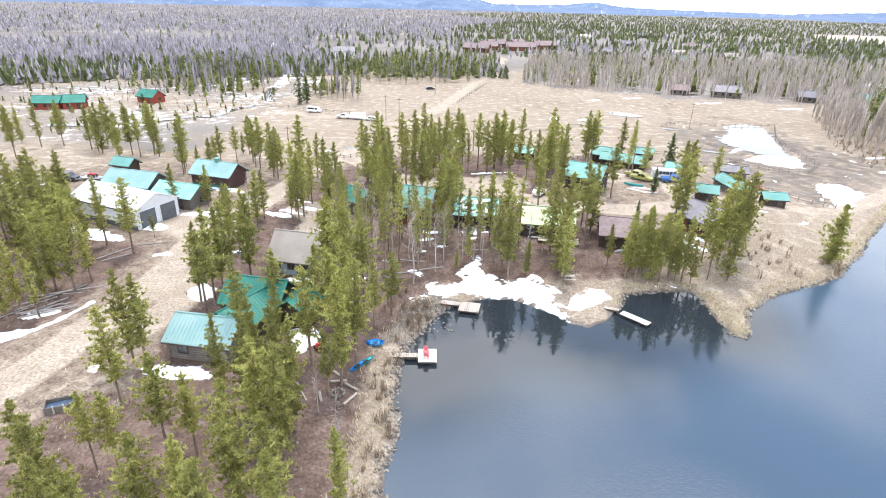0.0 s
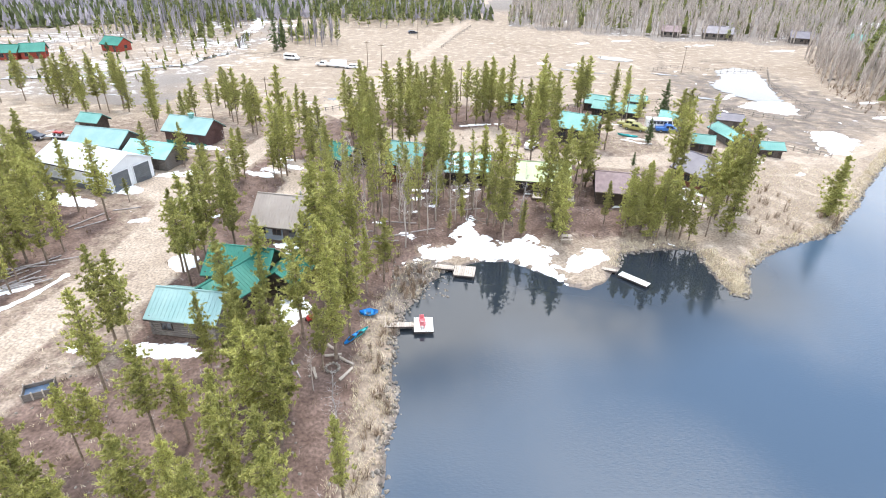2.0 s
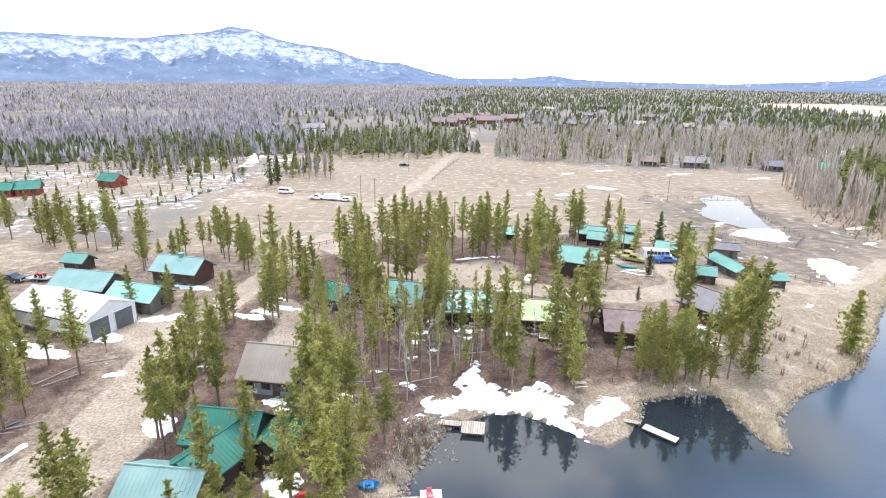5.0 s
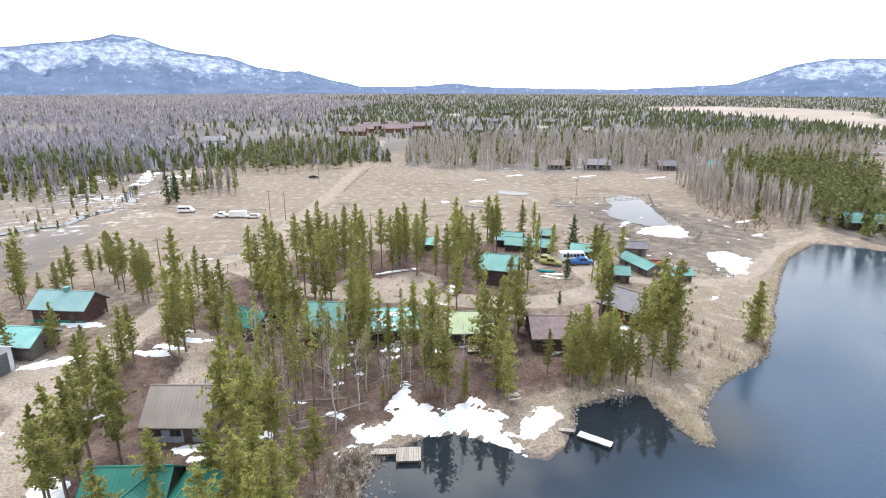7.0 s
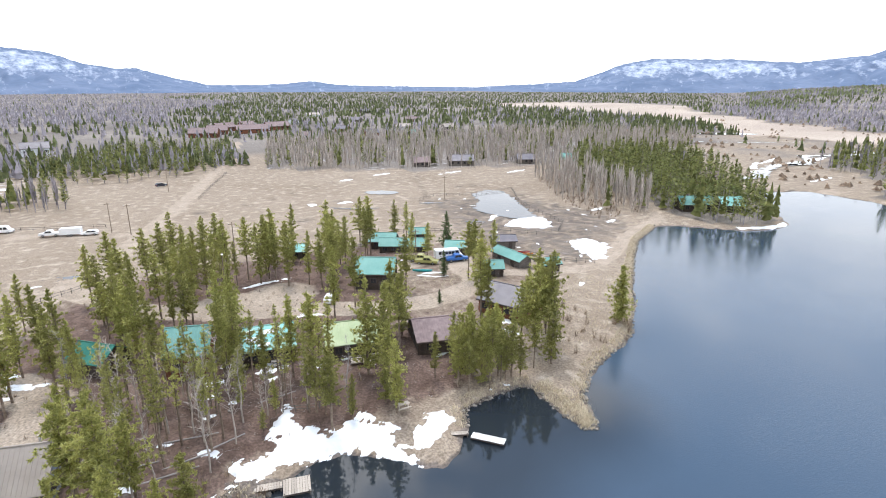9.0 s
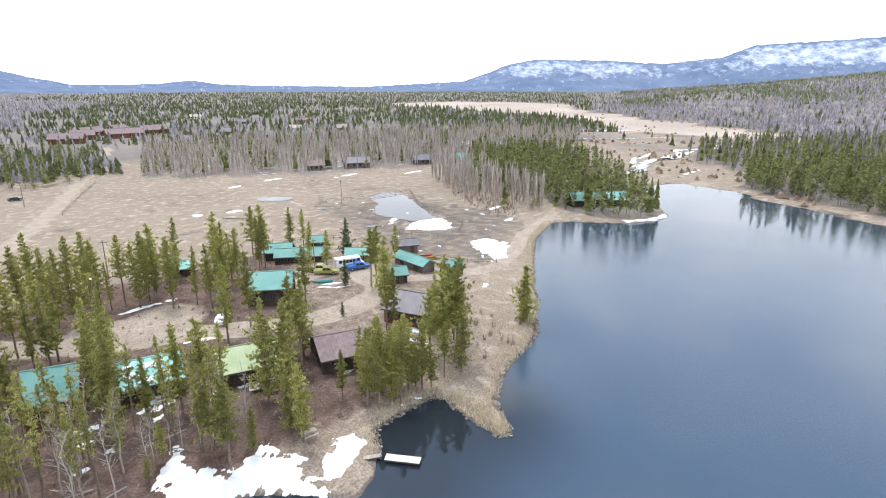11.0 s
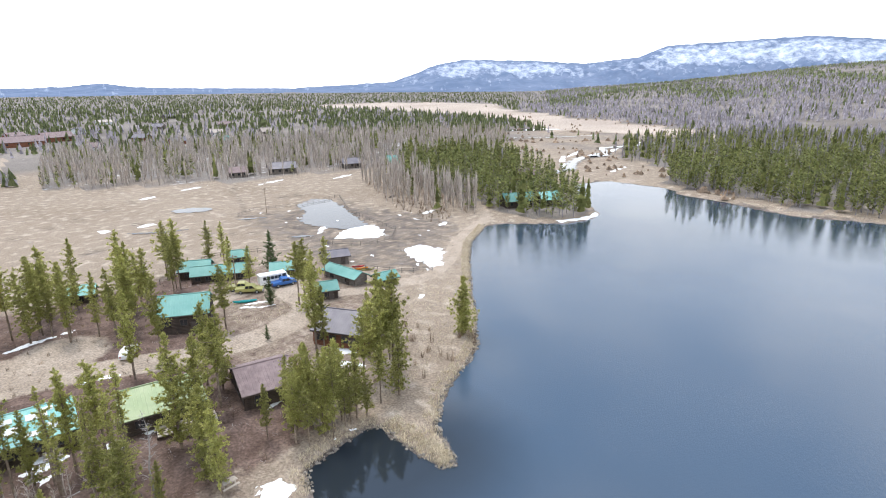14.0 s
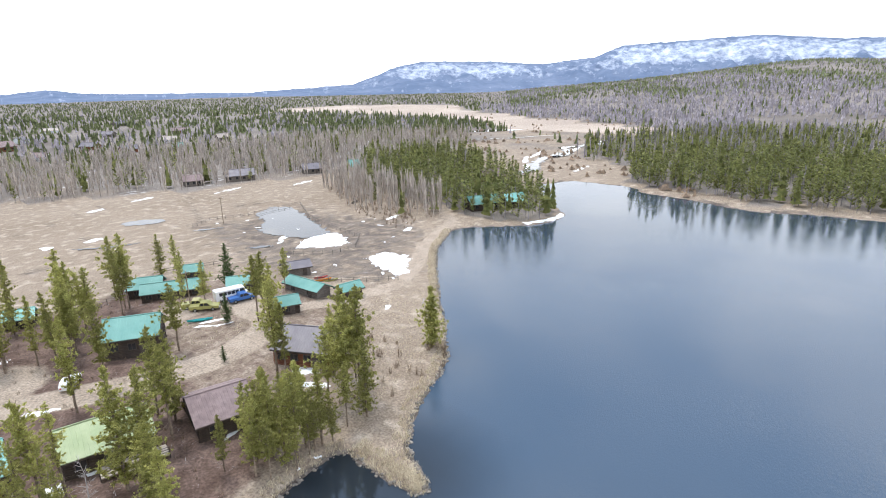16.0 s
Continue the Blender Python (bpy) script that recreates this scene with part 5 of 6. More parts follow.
house("house", "white and grey house beside the far road", -76, 431, 10, 14, 9, 5.0, 8.0, "siding_white", "roof_grey", "board", windows=4, category="house")


FAR_HOUSES = [(96, 470, 12, "roof_brown"), (120, 452, 10, "roof_brown"), (150, 470, 12, "roof_grey"), (178, 452, 10, "teal"), (206, 440, 12, "roof_brown"), (140, 520, 14, "roof_grey"), (200, 520, 12, "roof_tan"), (236, 500, 12, "roof_tan"), (70, 620, 16, "roof_brown"), (120, 640, 14, "roof_grey"), (190, 640, 14, "roof_grey"), (250, 620, 14, "roof_brown"), (170, 760, 18, "roof_tan"), (260, 820, 18, "roof_grey"), (-110, 470, 14, "roof_grey"), (-150, 500, 14, "roof_grey")]
for k, (hx, hy, hl, cover_) in enumerate(FAR_HOUSES):
    house("far_house", "far house among valley trees under a " + {"roof_brown": "brown", "roof_grey": "dark grey", "teal": "teal", "roof_tan": "tan"}[cover_] + " roof", hx, hy, 25 * (k % 5) - 50, hl * 0.85, hl * 0.55, 3.0, 5.4, ("siding_white", "log_grey", "log_red")[k % 3], cover_, "board", windows=2, end_windows=0, group="far houses", category="house")


# ---- snow, ponds and brook ----
def ellipse(x, y, rx, ry, rz=0.0, n=20):
    c, s = math.cos(radians(rz)), math.sin(radians(rz))
    return [(x + c * rx * math.cos(6.283 * i / n) - s * ry * math.sin(6.283 * i / n), y + s * rx * math.cos(6.283 * i / n) + c * ry * math.sin(6.283 * i / n)) for i in range(n)]


def strip(line, w):
    """A band of width w along a line, as a ring of corners."""
    pts = [Vector(p) for p in line]
    out = []
    for sgn, seq in ((1, pts), (-1, pts[::-1])):
        for i, p in enumerate(seq):
            d = (seq[min(i + 1, len(seq) - 1)] - seq[max(i - 1, 0)]).normalized()
            out.append((p.x + d.y * w / 2, p.y - d.x * w / 2))
    return out


def patch(name, label, category, ring, height, material, cell=0.4, ragged=0.5, level=None, seed=0.0, kind=""):
    """A ragged-edged sheet that lies on the land (or level, for water), thickest away from its edge."""
    r = np.array(ring, float)
    lo, hi = r.min(0) - 1.5, r.max(0) + 1.5
    xs, ys = np.arange(lo[0], hi[0], cell), np.arange(lo[1], hi[1], cell)
    X_, Y_ = np.meshgrid(xs, ys)
    p = np.stack([X_.ravel(), Y_.ravel()], 1)
    d = line_distance(p, np.vstack([r, r[:1]]))
    sd = np.where(inside(p, ring), d, -d) + ragged * (0.55 * wobble(p, 1.3, seed) + 0.4 * wobble(p, 0.5, seed + 4) + 0.3 * wobble(p, 0.27, seed + 7) - 0.22)
    z = land(p)
    z = z + height * step(sd, -0.15, 1.4) * (1 + 0.35 * wobble(p, 0.9, seed + 2)) - 0.10 * (1 - step(sd, -0.4, 0.1)) if level is None else np.full(len(p), level) + 0 * z
    i_ = np.arange(len(p)).reshape(len(ys), len(xs))
    f = np.stack([i_[:-1, :-1], i_[:-1, 1:], i_[1:, 1:], i_[1:, :-1]], -1).reshape(-1, 4)
    f = f[(sd[f] > (-0.4 if level is None else 0.0)).any(1) if level is None else (sd[f] > 0).all(1)]
    if len(f) == 0:
        return None
    used, inv = np.unique(f, return_inverse=True)
    me_ = mesh(name, np.column_stack([p, z])[used], inv.reshape(-1, 4), M[material], True)
    if level is not None:
        me_.attributes.new("open", "FLOAT", "POINT").data.foreach_set("value", np.ones(len(used), np.float32))
    return tagged(new(name, me_), label, category, kind=kind)


def snow(ring, height=0.3, ragged=0.55, seed=0.0, cell=0.4):
    return patch("snow_patch", "melting white snow patch with a ragged edge on brown ground", "snow", ring, height, "snow", cell, ragged, None, seed, "stuff")


snow([(-4.5, 72.2), (-2, 76), (2, 77.5), (3.5, 83), (6, 85), (6.5, 80.5), (9, 78.5), (12, 79.5), (15, 79), (17, 76), (17.3, 71.5), (18.5, 68.5), (17, 67.6), (15, 70.5), (11, 73.4), (6, 73.8)], 0.35, 1.5, 1.0, 0.22)
snow([(17.5, 70.8), (19.5, 73.8), (22, 76), (25.4, 76.6), (25, 74), (21.5, 70.6), (19.3, 69.6)], 0.3, 0.8, 2.0, 0.25)
for k, (x, y, rx, ry, rz) in enumerate([(-29.2, 51.2, 4.6, 1.5, -8), (-52.5, 57.8, 2.4, 1.2, 20), (-34, 69.6, 2.0, 3.0, 20), (-17.6, 60, 1.7, 2.6, -15), (-45.3, 81.9, 1.7, 0.9, 10), (-4.5, 78.7, 1.9, 0.8, -15), (-48, 85.4, 0.8, 0.4, 0), (-38.7, 51.4, 0.7, 1.3, -30), (-92, 115.5, 5, 1.4, 0), (43.9, 91.8, 3.4, 1.0, -58), (-3.3, 90.8, 1.8, 1.0, 10), (11, 134.2, 6, 0.9, 12), (-32, 101.4, 3.4, 1.3, -25), (-46, 101.2, 4.6, 1.6, 15), (-47.2, 115.8, 4.4, 1.3, -17), (-61, 89.6, 7, 2.2, -23), (15, 112.8, 3, 0.8, -10)]):
    snow(ellipse(x, y, rx, ry, rz), 0.28, 0.75, 3.0 + k, 0.3)
for k, (x, y, rx, ry, rz) in enumerate([(5.2, 96.6, 1.6, 0.9, 0), (7.2, 95.2, 1.0, 0.6, 0), (-2.6, 94.5, 2.0, 0.9, 5), (12.4, 93.4, 1.3, 1.6, -10), (31, 78.2, 0.7, 0.4, 20), (36.4, 78.8, 0.9, 0.35, -5), (33.4, 78.4, 0.5, 0.3, 0), (-21.5, 70, 3.0, 1.2, -10), (-19.5, 72.2, 1.6, 0.8, 0), (-27, 105, 2.4, 1.0, -30), (-24, 104.6, 1.0, 0.7, 0), (72, 106, 1.6, 0.5, 30), (23, 91, 0.9, 0.6, 0), (30.6, 88.8, 1.6, 0.6, 20), (66.2, 111.2, 1.6, 0.7, 0), (22, 104, 2.6, 1.0, 25), (46, 124.6, 3.2, 0.7, -15), (43, 136.6, 4.4, 0.5, -22), (-13, 75.5, 1.4, 0.8, 0), (-9, 82, 1.2, 0.6, 0), (-0.2, 88, 1.0, 0.5, 0), (-3.8, 86, 0.9, 0.5, 0), (-34, 156, 2, 0.6, 0), (-40, 110, 1.2, 0.6, 0)]):
    snow(ellipse(x, y, rx, ry, rz), 0.2, 0.5, 30.0 + k, 0.25)
for k, (x, y, rx, ry, rz) in enumerate([(4.7, 95.0, 1.9, 1.0, 10), (5.3, 92.4, 1.2, 0.8, 0), (16.9, 94.2, 1.6, 1.4, 20), (45.8, 95.3, 2.6, 1.2, -60), (18.5, 99.3, 1.2, 2.6, -10), (43.6, 123.5, 3.2, 0.45, -35), (45.1, 122.2, 3.0, 0.5, -15), (-0.0, 99.3, 1.5, 1.2, 0), (-34.5, 83.7, 1.5, 0.8, 10), (-16.6, 58.4, 1.6, 3.0, -15), (-21.4, 74.3, 2.4, 1.0, -10), (-30.0, 103.2, 2.8, 1.0, -20), (-29.4, 109.8, 2.6, 0.9, -25), (-52.9, 93.7, 3.5, 2.0, -20), (-52.3, 62.8, 2.4, 1.2, 25)]):
    snow(ellipse(x, y, rx, ry, rz), 0.22, 0.6, 200.0 + k, 0.28)
snow(strip([(-53, 56), (-50, 59.5), (-48.5, 63), (-47.4, 66.5)], 1.0), 0.22, 0.3, 60, 0.3)
snow([(93, 138), (99, 137), (101.5, 130), (96, 124), (91, 119), (87, 119.5), (89, 130)], 0.12, 1.6, 61, 0.5)
snow(strip([(149, 126), (156, 123.4), (162, 122.8), (168, 124.2)], 1.7), 0.4, 0.4, 62, 0.4)
snow([(102, 157), (97.5, 151), (92, 152.5), (88.8, 156.5), (84.5, 158), (92, 165), (99, 168), (103.5, 164)], 0.14, 1.3, 63, 0.35)
for k, (x, y, rx, ry, rz) in enumerate([(90, 172, 5, 1.2, 40), (95, 180, 5, 1.4, 50), (93, 186, 4, 0.9, 30), (98, 176, 3, 0.8, 60), (100, 196, 3.5, 1.6, 40), (86, 168, 3, 0.7, 20)]):
    snow(ellipse(x, y, rx, ry, rz), 0.12, 1.5, 140.0 + k, 0.35)
for k, (x, y, rx, ry) in enumerate([(52, 215, 3, 2), (66, 262, 4, 2), (178, 236, 5, 2), (120, 150, 3, 1.2), (128, 166, 4, 1.4), (40, 216, 2.2, 2.6), (-104, 185, 6, 3), (-116, 205, 5, 2), (-70, 300, 6, 4), (88, 272, 8, 1.2), (118, 262, 10, 1.2), (150, 252, 8, 1.2)]):
    snow(ellipse(x, y, rx, ry, 20), 0.12, 1.0, 70.0 + k, 0.7)
snow(strip([(-97, 335), (-88, 318), (-84, 296), (-83, 276)], 7), 0.1, 1.4, 90, 0.8)


for k, (x, y) in enumerate(scatter(random.Random(3), MIRE, 26, 4.0)):
    snow(ellipse(x, y, 0.6 + 0.25 * (k % 5), 0.5, 35 * k), 0.12, 0.7, 120.0 + k, 0.35)


def pond(ring, level=0.16, ragged=0.8, seed=0.0, cell=0.5):
    return patch("water_pond", "shallow meltwater pool lying on the pasture", "pond", ring, 0, "puddle", cell, ragged, level, seed, "structure")


pond([(101, 209), (110, 215), (117, 210), (114, 199), (111, 189), (105, 172), (103, 163), (93, 165), (88, 176), (88, 186), (96, 195)], 0.17, 1.6, 1)
pond(ellipse(80, 168, 4, 1.6, -30), 0.16, 1.0, 12)
pond(ellipse(136, 196, 4, 1.4, 30), 0.16, 1.0, 13)
pond(ellipse(70.5, 227, 7.5, 4.5, -30), 0.17, 0.8, 2)
pond(strip([(44, 208), (52, 202), (60, 200)], 2.0), 0.16, 0.8, 3)
pond(ellipse(80, 200, 5, 1.4, -20), 0.15, 0.9, 4)
pond(ellipse(-30, 160, 6, 2.4, 10), 0.17, 0.8, 5)
pond(ellipse(-18, 154, 3.4, 1.4, 10), 0.17, 0.6, 6)
pond(strip([(-83, 276), (-79, 249), (-73, 236)], 5), 0.2, 1.2, 7)
pond(strip([(-76, 226), (-82, 215), (-83, 204), (-93, 198), (-110, 184), (-130, 180)], 4.5), 0.22, 1.2, 8)
pond(strip([(222, 186), (242, 186), (262, 198), (286, 208), (300, 203), (318, 210), (336, 226), (360, 217), (398, 214)], 9), 0.42, 3.0, 9, 1.0)
pond(ellipse(300, 208, 14, 5, 20), 0.42, 2.5, 14, 1.0)
pond(ellipse(424, 352, 30, 11, -35), 0.42, 2.0, 10, 1.2)
pond(strip([(300, 330), (340, 322), (372, 296), (420, 276)], 5), 0.42, 2.5, 11, 1.4)


for k, (x, y, rx, ry, rz) in enumerate([(252, 196, 12, 1.6, 35), (276, 214, 14, 2.0, 30), (330, 214, 16, 2.0, 15), (300, 222, 18, 1.8, 20), (262, 170, 12, 1.2, 10), (380, 225, 20, 2.2, 5)]):
    snow(ellipse(x, y, rx, ry, rz), 0.3, 1.4, 170.0 + k, 0.9)


# ---- docks and boats ----
def dock(label, x, y, rz, runs, z, material, legs=True):
    """Planked decks (x0, x1, y0, y1) on joists, planks across x."""
    ob = empty("dock", pose(x, y, WATER, 0, 0, rz))
    tagged(ob, label, "dock")
    for x0, x1, y0, y1 in runs:
        n = max(2, round((x1 - x0) / 0.3))
        w = (x1 - x0) / n
        plank = boxes("plank", [(-w / 2 + 0.012, w / 2 - 0.012, y0, y1, -0.05, 0)], M[material], 0.008)
        for i in range(n):
            part("plank", plank, ob, "", pose(x0 + w * (i + 0.5), rnd.uniform(-0.02, 0.02), z + rnd.uniform(-0.006, 0.006)))
        for s in (y0 + 0.1, y1 - 0.1):
            part("joist", boxes("joist", [(x0, x1, s - 0.05, s + 0.05, z - 0.28, z - 0.055)], M["trim"]), ob)
        if legs:
            for px in (x0 + 0.15, x1 - 0.15):
                for s in (y0 + 0.06, y1 - 0.06):
                    part("pile", tubes("pile", [((px, s, -1.2), (px, s, z + 0.12), 0.06, 0.06)], M["log_grey"], 7), ob)
    return ob


dock("weathered plank walkway and landing by the snowy shore", -5.6, 72.6, -10, [(0, 8.2, -0.55, 0.55), (8.25, 11.2, -1.9, 0.75)], 0.55, "deck")
dockc = dock("plank gangway to a pale floating platform", -8.2, 57.8, 2, [(0, 5.4, -0.45, 0.45)], 0.6, "deck")
dock("pale floating swim platform with two red chairs", -1.7, 58.1, 2, [(-1.15, 1.15, -1.4, 1.4)], 0.5, "dock_white", False)
dock("long pale grey floating dock off the sandy point", 25.2, 70.6, -46, [(0.6, 4.9, -0.6, 0.6)], 0.45, "dock_white", False)
dock("narrow plank gangway to the floating dock", 24.0, 71.2, -20, [(-0.9, 1.5, -0.35, 0.35)], 0.5, "deck")


def lawn_chair(x, y, z, rz):
    ob = empty("lawn_chair", pose(x, y, z, 0, 0, rz))
    tagged(ob, "faded red plastic lawn chair on the floating platform", "chair", "platform chairs")
    part("seat", boxes("seat", [(-0.28, 0.28, -0.28, 0.25, 0.36, 0.40)], M["pink"], 0.01), ob)
    part("backrest", boxes("backrest", [(-0.27, 0.27, 0.24, 0.30, 0.38, 0.95)], M["pink"], 0.02), ob)
    for sx in (-0.28, 0.28):
        part("armrest", boxes("armrest", [(sx - 0.05, sx + 0.05, -0.3, 0.28, 0.58, 0.62)], M["pink"]), ob)
        for sy in (-0.24, 0.22):
            part("leg", boxes("leg", [(sx - 0.03, sx + 0.03, sy - 0.03, sy + 0.03, 0, 0.6)], M["pink"]), ob)


lawn_chair(-1.9, 58.5, WATER + 0.5, 10)
lawn_chair(-1.8, 57.6, WATER + 0.5, 170)


def hull(L, W, H, sharp=1.0):
    """A boat's open shell along x."""
    v, f, n = [], [], 14
    for lay, (wf, z) in enumerate(((1.0, H), (0.75, H * 0.35), (0.35, 0.0))):
        for i in range(n + 1):
            u = -1 + 2 * i / n
            w = W / 2 * wf * (1 - abs(u) ** (1.6 + 2.2 * (1 - sharp)))
            lift = H * 0.35 * abs(u) ** 3
            v += [(u * L / 2 * (1 - 0.04 * lay), -w, z + lift), (u * L / 2 * (1 - 0.04 * lay), w, z + lift)]
    k = 2 * (n + 1)
    for lay in range(2):
        for i in range(n):
            for s in (0, 1):
                a = lay * k + 2 * i + s
                f.append((a, a + 2, a + 2 + k, a + k))
    for i in range(n):
        a = 2 * k + 2 * i
        f.append((a, a + 2, a + 3, a + 1))
    return v, f


def boat(name, label, x, y, rz, L, W, H, material, deck_cover=False, flip=False):
    ob = empty(name, pose(x, y, ground_z(x, y) + (H + 0.02 if flip else 0.02), 180 if flip else 0, 0, rz))
    tagged(ob, label, "boat")
    v, f = hull(L, W, H)
    part("hull", mesh("hull", v, f, M[material], True), ob)
    if deck_cover:
        part("cockpit", boxes("cockpit", [(-0.5, 0.35, -W * 0.28, W * 0.28, H * 0.8, H * 0.97)], M["tyre"], 0.03), ob)
        part("foredeck", boxes("foredeck", [(0.4, L * 0.36, -W * 0.25, W * 0.25, H * 0.86, H * 0.98)], M[material], 0.03), ob)
    else:
        for sx in (-L * 0.22, L * 0.18):
            part("thwart", boxes("thwart", [(sx - 0.12, sx + 0.12, -W * 0.42, W * 0.42, H * 0.7, H * 0.78)], M[material]), ob)


boat("paddle_boat", "bright blue plastic boat pulled up on the bank", -8.3, 59.6, 5, 2.3, 1.35, 0.5, "blue")
boat("kayak", "turquoise kayak lying on the bank", -9.0, 55.7, 52, 2.9, 0.7, 0.35, "cyan", True)
boat("kayak", "blue kayak lying on the bank", -9.8, 54.6, 58, 2.6, 0.66, 0.35, "blue", True)
boat("canoe", "turquoise canoe lying beside the yard snow", 43.8, 126.4, -28, 4.6, 0.9, 0.4, "cyan")
boat("canoe", "orange canoe lying on the grass behind the sheds", 73.0, 129.0, -20, 4.4, 0.85, 0.4, "orange")
boat("kayak", "yellow kayak beside the corral", 74.4, 127.6, -15, 3.4, 0.75, 0.35, "yellow", True)
boat("kayak", "red kayak beside the corral", 74.0, 131.0, -25, 3.2, 0.7, 0.35, "red", True)


# ---- vehicles ----
def wheel(parent, x, y, r=0.36):
    w = part("wheel", tubes("wheel", [((0, -0.12, 0), (0, 0.12, 0), r, r)], M["tyre"], 14), parent, "", pose(x, y, r))
    part("rim", tubes("rim", [((0, -0.13, 0), (0, 0.13, 0), r * 0.55, r * 0.55)], M["steel"], 10), w)


def vehicle(name, label, x, y, rz, paint, body, glass, L, W, wheels=2, category="vehicle"):
    """A side outline drawn out across the width, with a band of glass, lamps and wheels."""
    ob = empty(name, on(x, y, rz))
    tagged(ob, label, category)
    bm = bmesh.new()
    prism(bm, body, -W / 2, W / 2)
    bmesh.ops.bevel(bm, geom=bm.edges[:], offset=0.05, segments=2, affect="EDGES")
    part("body", bm_mesh("body", bm, M[paint]), ob)
    for k, outline in enumerate(glass):
        bm = bmesh.new()
        prism(bm, outline, -W / 2 - 0.015, W / 2 + 0.015)
        part("side_window", bm_mesh("side_window", bm, M["glass"]), ob)
    x0, x1 = min(p[0] for p in body), max(p[0] for p in body)
    for sy in (-W / 2 + 0.25, W / 2 - 0.25):
        part("headlight", boxes("headlight", [(x1 - 0.02, x1 + 0.03, sy - 0.14, sy + 0.14, 0.68, 0.84)], M["white"]), ob)
        part("tail_light", boxes("tail_light", [(x0 - 0.03, x0 + 0.02, sy - 0.1, sy + 0.1, 0.7, 0.9)], M["red"]), ob)
    part("bumper", boxes("bumper", [(x1 - 0.05, x1 + 0.1, -W / 2 + 0.05, W / 2 - 0.05, 0.42, 0.6)], M["steel"], 0.03), ob)
    for wx in ([x0 + L * 0.2, x0 + L * 0.8] if wheels == 2 else [x0 + L * 0.45, x0 + L * 0.6]):
        for sy in (-W / 2 + 0.1, W / 2 - 0.1):
            wheel(ob, wx, sy)
    return ob


PICKUP = [(-2.7, 0.45), (2.7, 0.45), (2.75, 0.95), (1.4, 1.1), (0.75, 1.75), (-0.6, 1.78), (-0.8, 1.1), (-2.7, 1.1)]
PICKUP_GLASS = [[(1.2, 1.15), (0.7, 1.66), (0.15, 1.68), (0.15, 1.15)], [(0.05, 1.15), (0.05, 1.68), (-0.52, 1.68), (-0.64, 1.15)]]
VAN = [(-2.7, 0.45), (2.6, 0.45), (2.7, 1.0), (1.9, 1.25), (1.4, 2.2), (-2.7, 2.25)]
VAN_GLASS = [[(1.7, 1.3), (1.3, 2.0), (0.6, 2.0), (0.6, 1.3)], [(0.4, 1.35), (0.4, 1.95), (-2.3, 1.95), (-2.3, 1.35)]]
CAR = [(-2.2, 0.4), (2.2, 0.4), (2.25, 0.85), (1.1, 1.0), (0.5, 1.5), (-1.5, 1.55), (-2.2, 1.0)]
CAR_GLASS = [[(0.95, 1.03), (0.45, 1.43), (-0.4, 1.45), (-0.4, 1.03)], [(-0.5, 1.03), (-0.5, 1.45), (-1.4, 1.45), (-1.75, 1.03)]]
BUS = [(-3.4, 0.5), (3.3, 0.5), (3.4, 1.1), (2.6, 1.3), (2.4, 2.5), (-3.4, 2.55)]
TRAILER = [(-2.7, 0.55), (2.5, 0.55), (2.8, 1.2), (2.6, 2.35), (-2.7, 2.4)]
vehicle("pickup_truck", "dark pickup truck parked beside the barns", -84.0, 119.4, -8, "dark_paint", PICKUP, PICKUP_GLASS, 5.4, 1.9, category="truck")


def flat_trailer(x, y, rz, label):
    ob = empty("flat_trailer", on(x, y, rz))
    tagged(ob, label, "trailer")
    part("bed", boxes("bed", [(-2.2, 2.2, -1.0, 1.0, 0.55, 0.68)], M["steel"], 0.02), ob)
    part("drawbar", tubes("drawbar", [((2.2, 0, 0.55), (3.4, 0, 0.5), 0.05, 0.05)], M["steel"]), ob)
    for sx in (-0.4, 0.4):
        for sy in (-1.05, 1.05):
            wheel(ob, sx, sy, 0.3)
    return ob


flat_trailer(-78.8, 120.0, 172, "low steel trailer behind the pickup")
quad = empty("quad_bike", pose(-78.6, 120.0, ground_z(-78.8, 120) + 0.68, 0, 0, 172))
tagged(quad, "red quad bike loaded on the trailer", "quad bike")
part("body", boxes("body", [(-0.8, 0.8, -0.3, 0.3, 0.45, 0.85), (-0.9, -0.3, -0.5, 0.5, 0.7, 0.82), (0.3, 0.9, -0.5, 0.5, 0.7, 0.82)], M["red"], 0.05), quad)
part("handlebar", tubes("handlebar", [((0.35, -0.4, 1.1), (0.35, 0.4, 1.1), 0.03, 0.03), ((0.45, 0, 0.8), (0.35, 0, 1.1), 0.04, 0.04)], M["tyre"]), quad)
for sx in (-0.6, 0.6):
    for sy in (-0.5, 0.5):
        wheel(quad, sx, sy, 0.28)
vehicle("bus", "white camp bus with blue lower hood in the yard", 53.4, 132.6, -10, "white", BUS, [[(2.4, 1.4), (2.2, 2.3), (1.4, 2.3), (1.4, 1.4)]] + [[(a, 1.5), (a, 2.2), (a - 0.7, 2.2), (a - 0.7, 1.5)] for a in (1.2, 0.4, -0.4, -1.2, -2.0)], 6.7, 2.2, category="bus")
vehicle("pickup_truck", "blue pickup truck parked against the bus", 54.4, 130.3, -10, "car_blue", PICKUP, PICKUP_GLASS, 5.4, 1.9, category="truck")
vehicle("pickup_truck", "yellow pickup truck parked in the yard", 47.0, 131.2, -35, "yellow", PICKUP, PICKUP_GLASS, 5.4, 1.9, category="truck")
vehicle("pickup_truck", "pale yellow-green truck parked behind the yellow one", 46.6, 134.0, -35, "yellow", PICKUP, PICKUP_GLASS, 5.4, 1.9, category="truck")
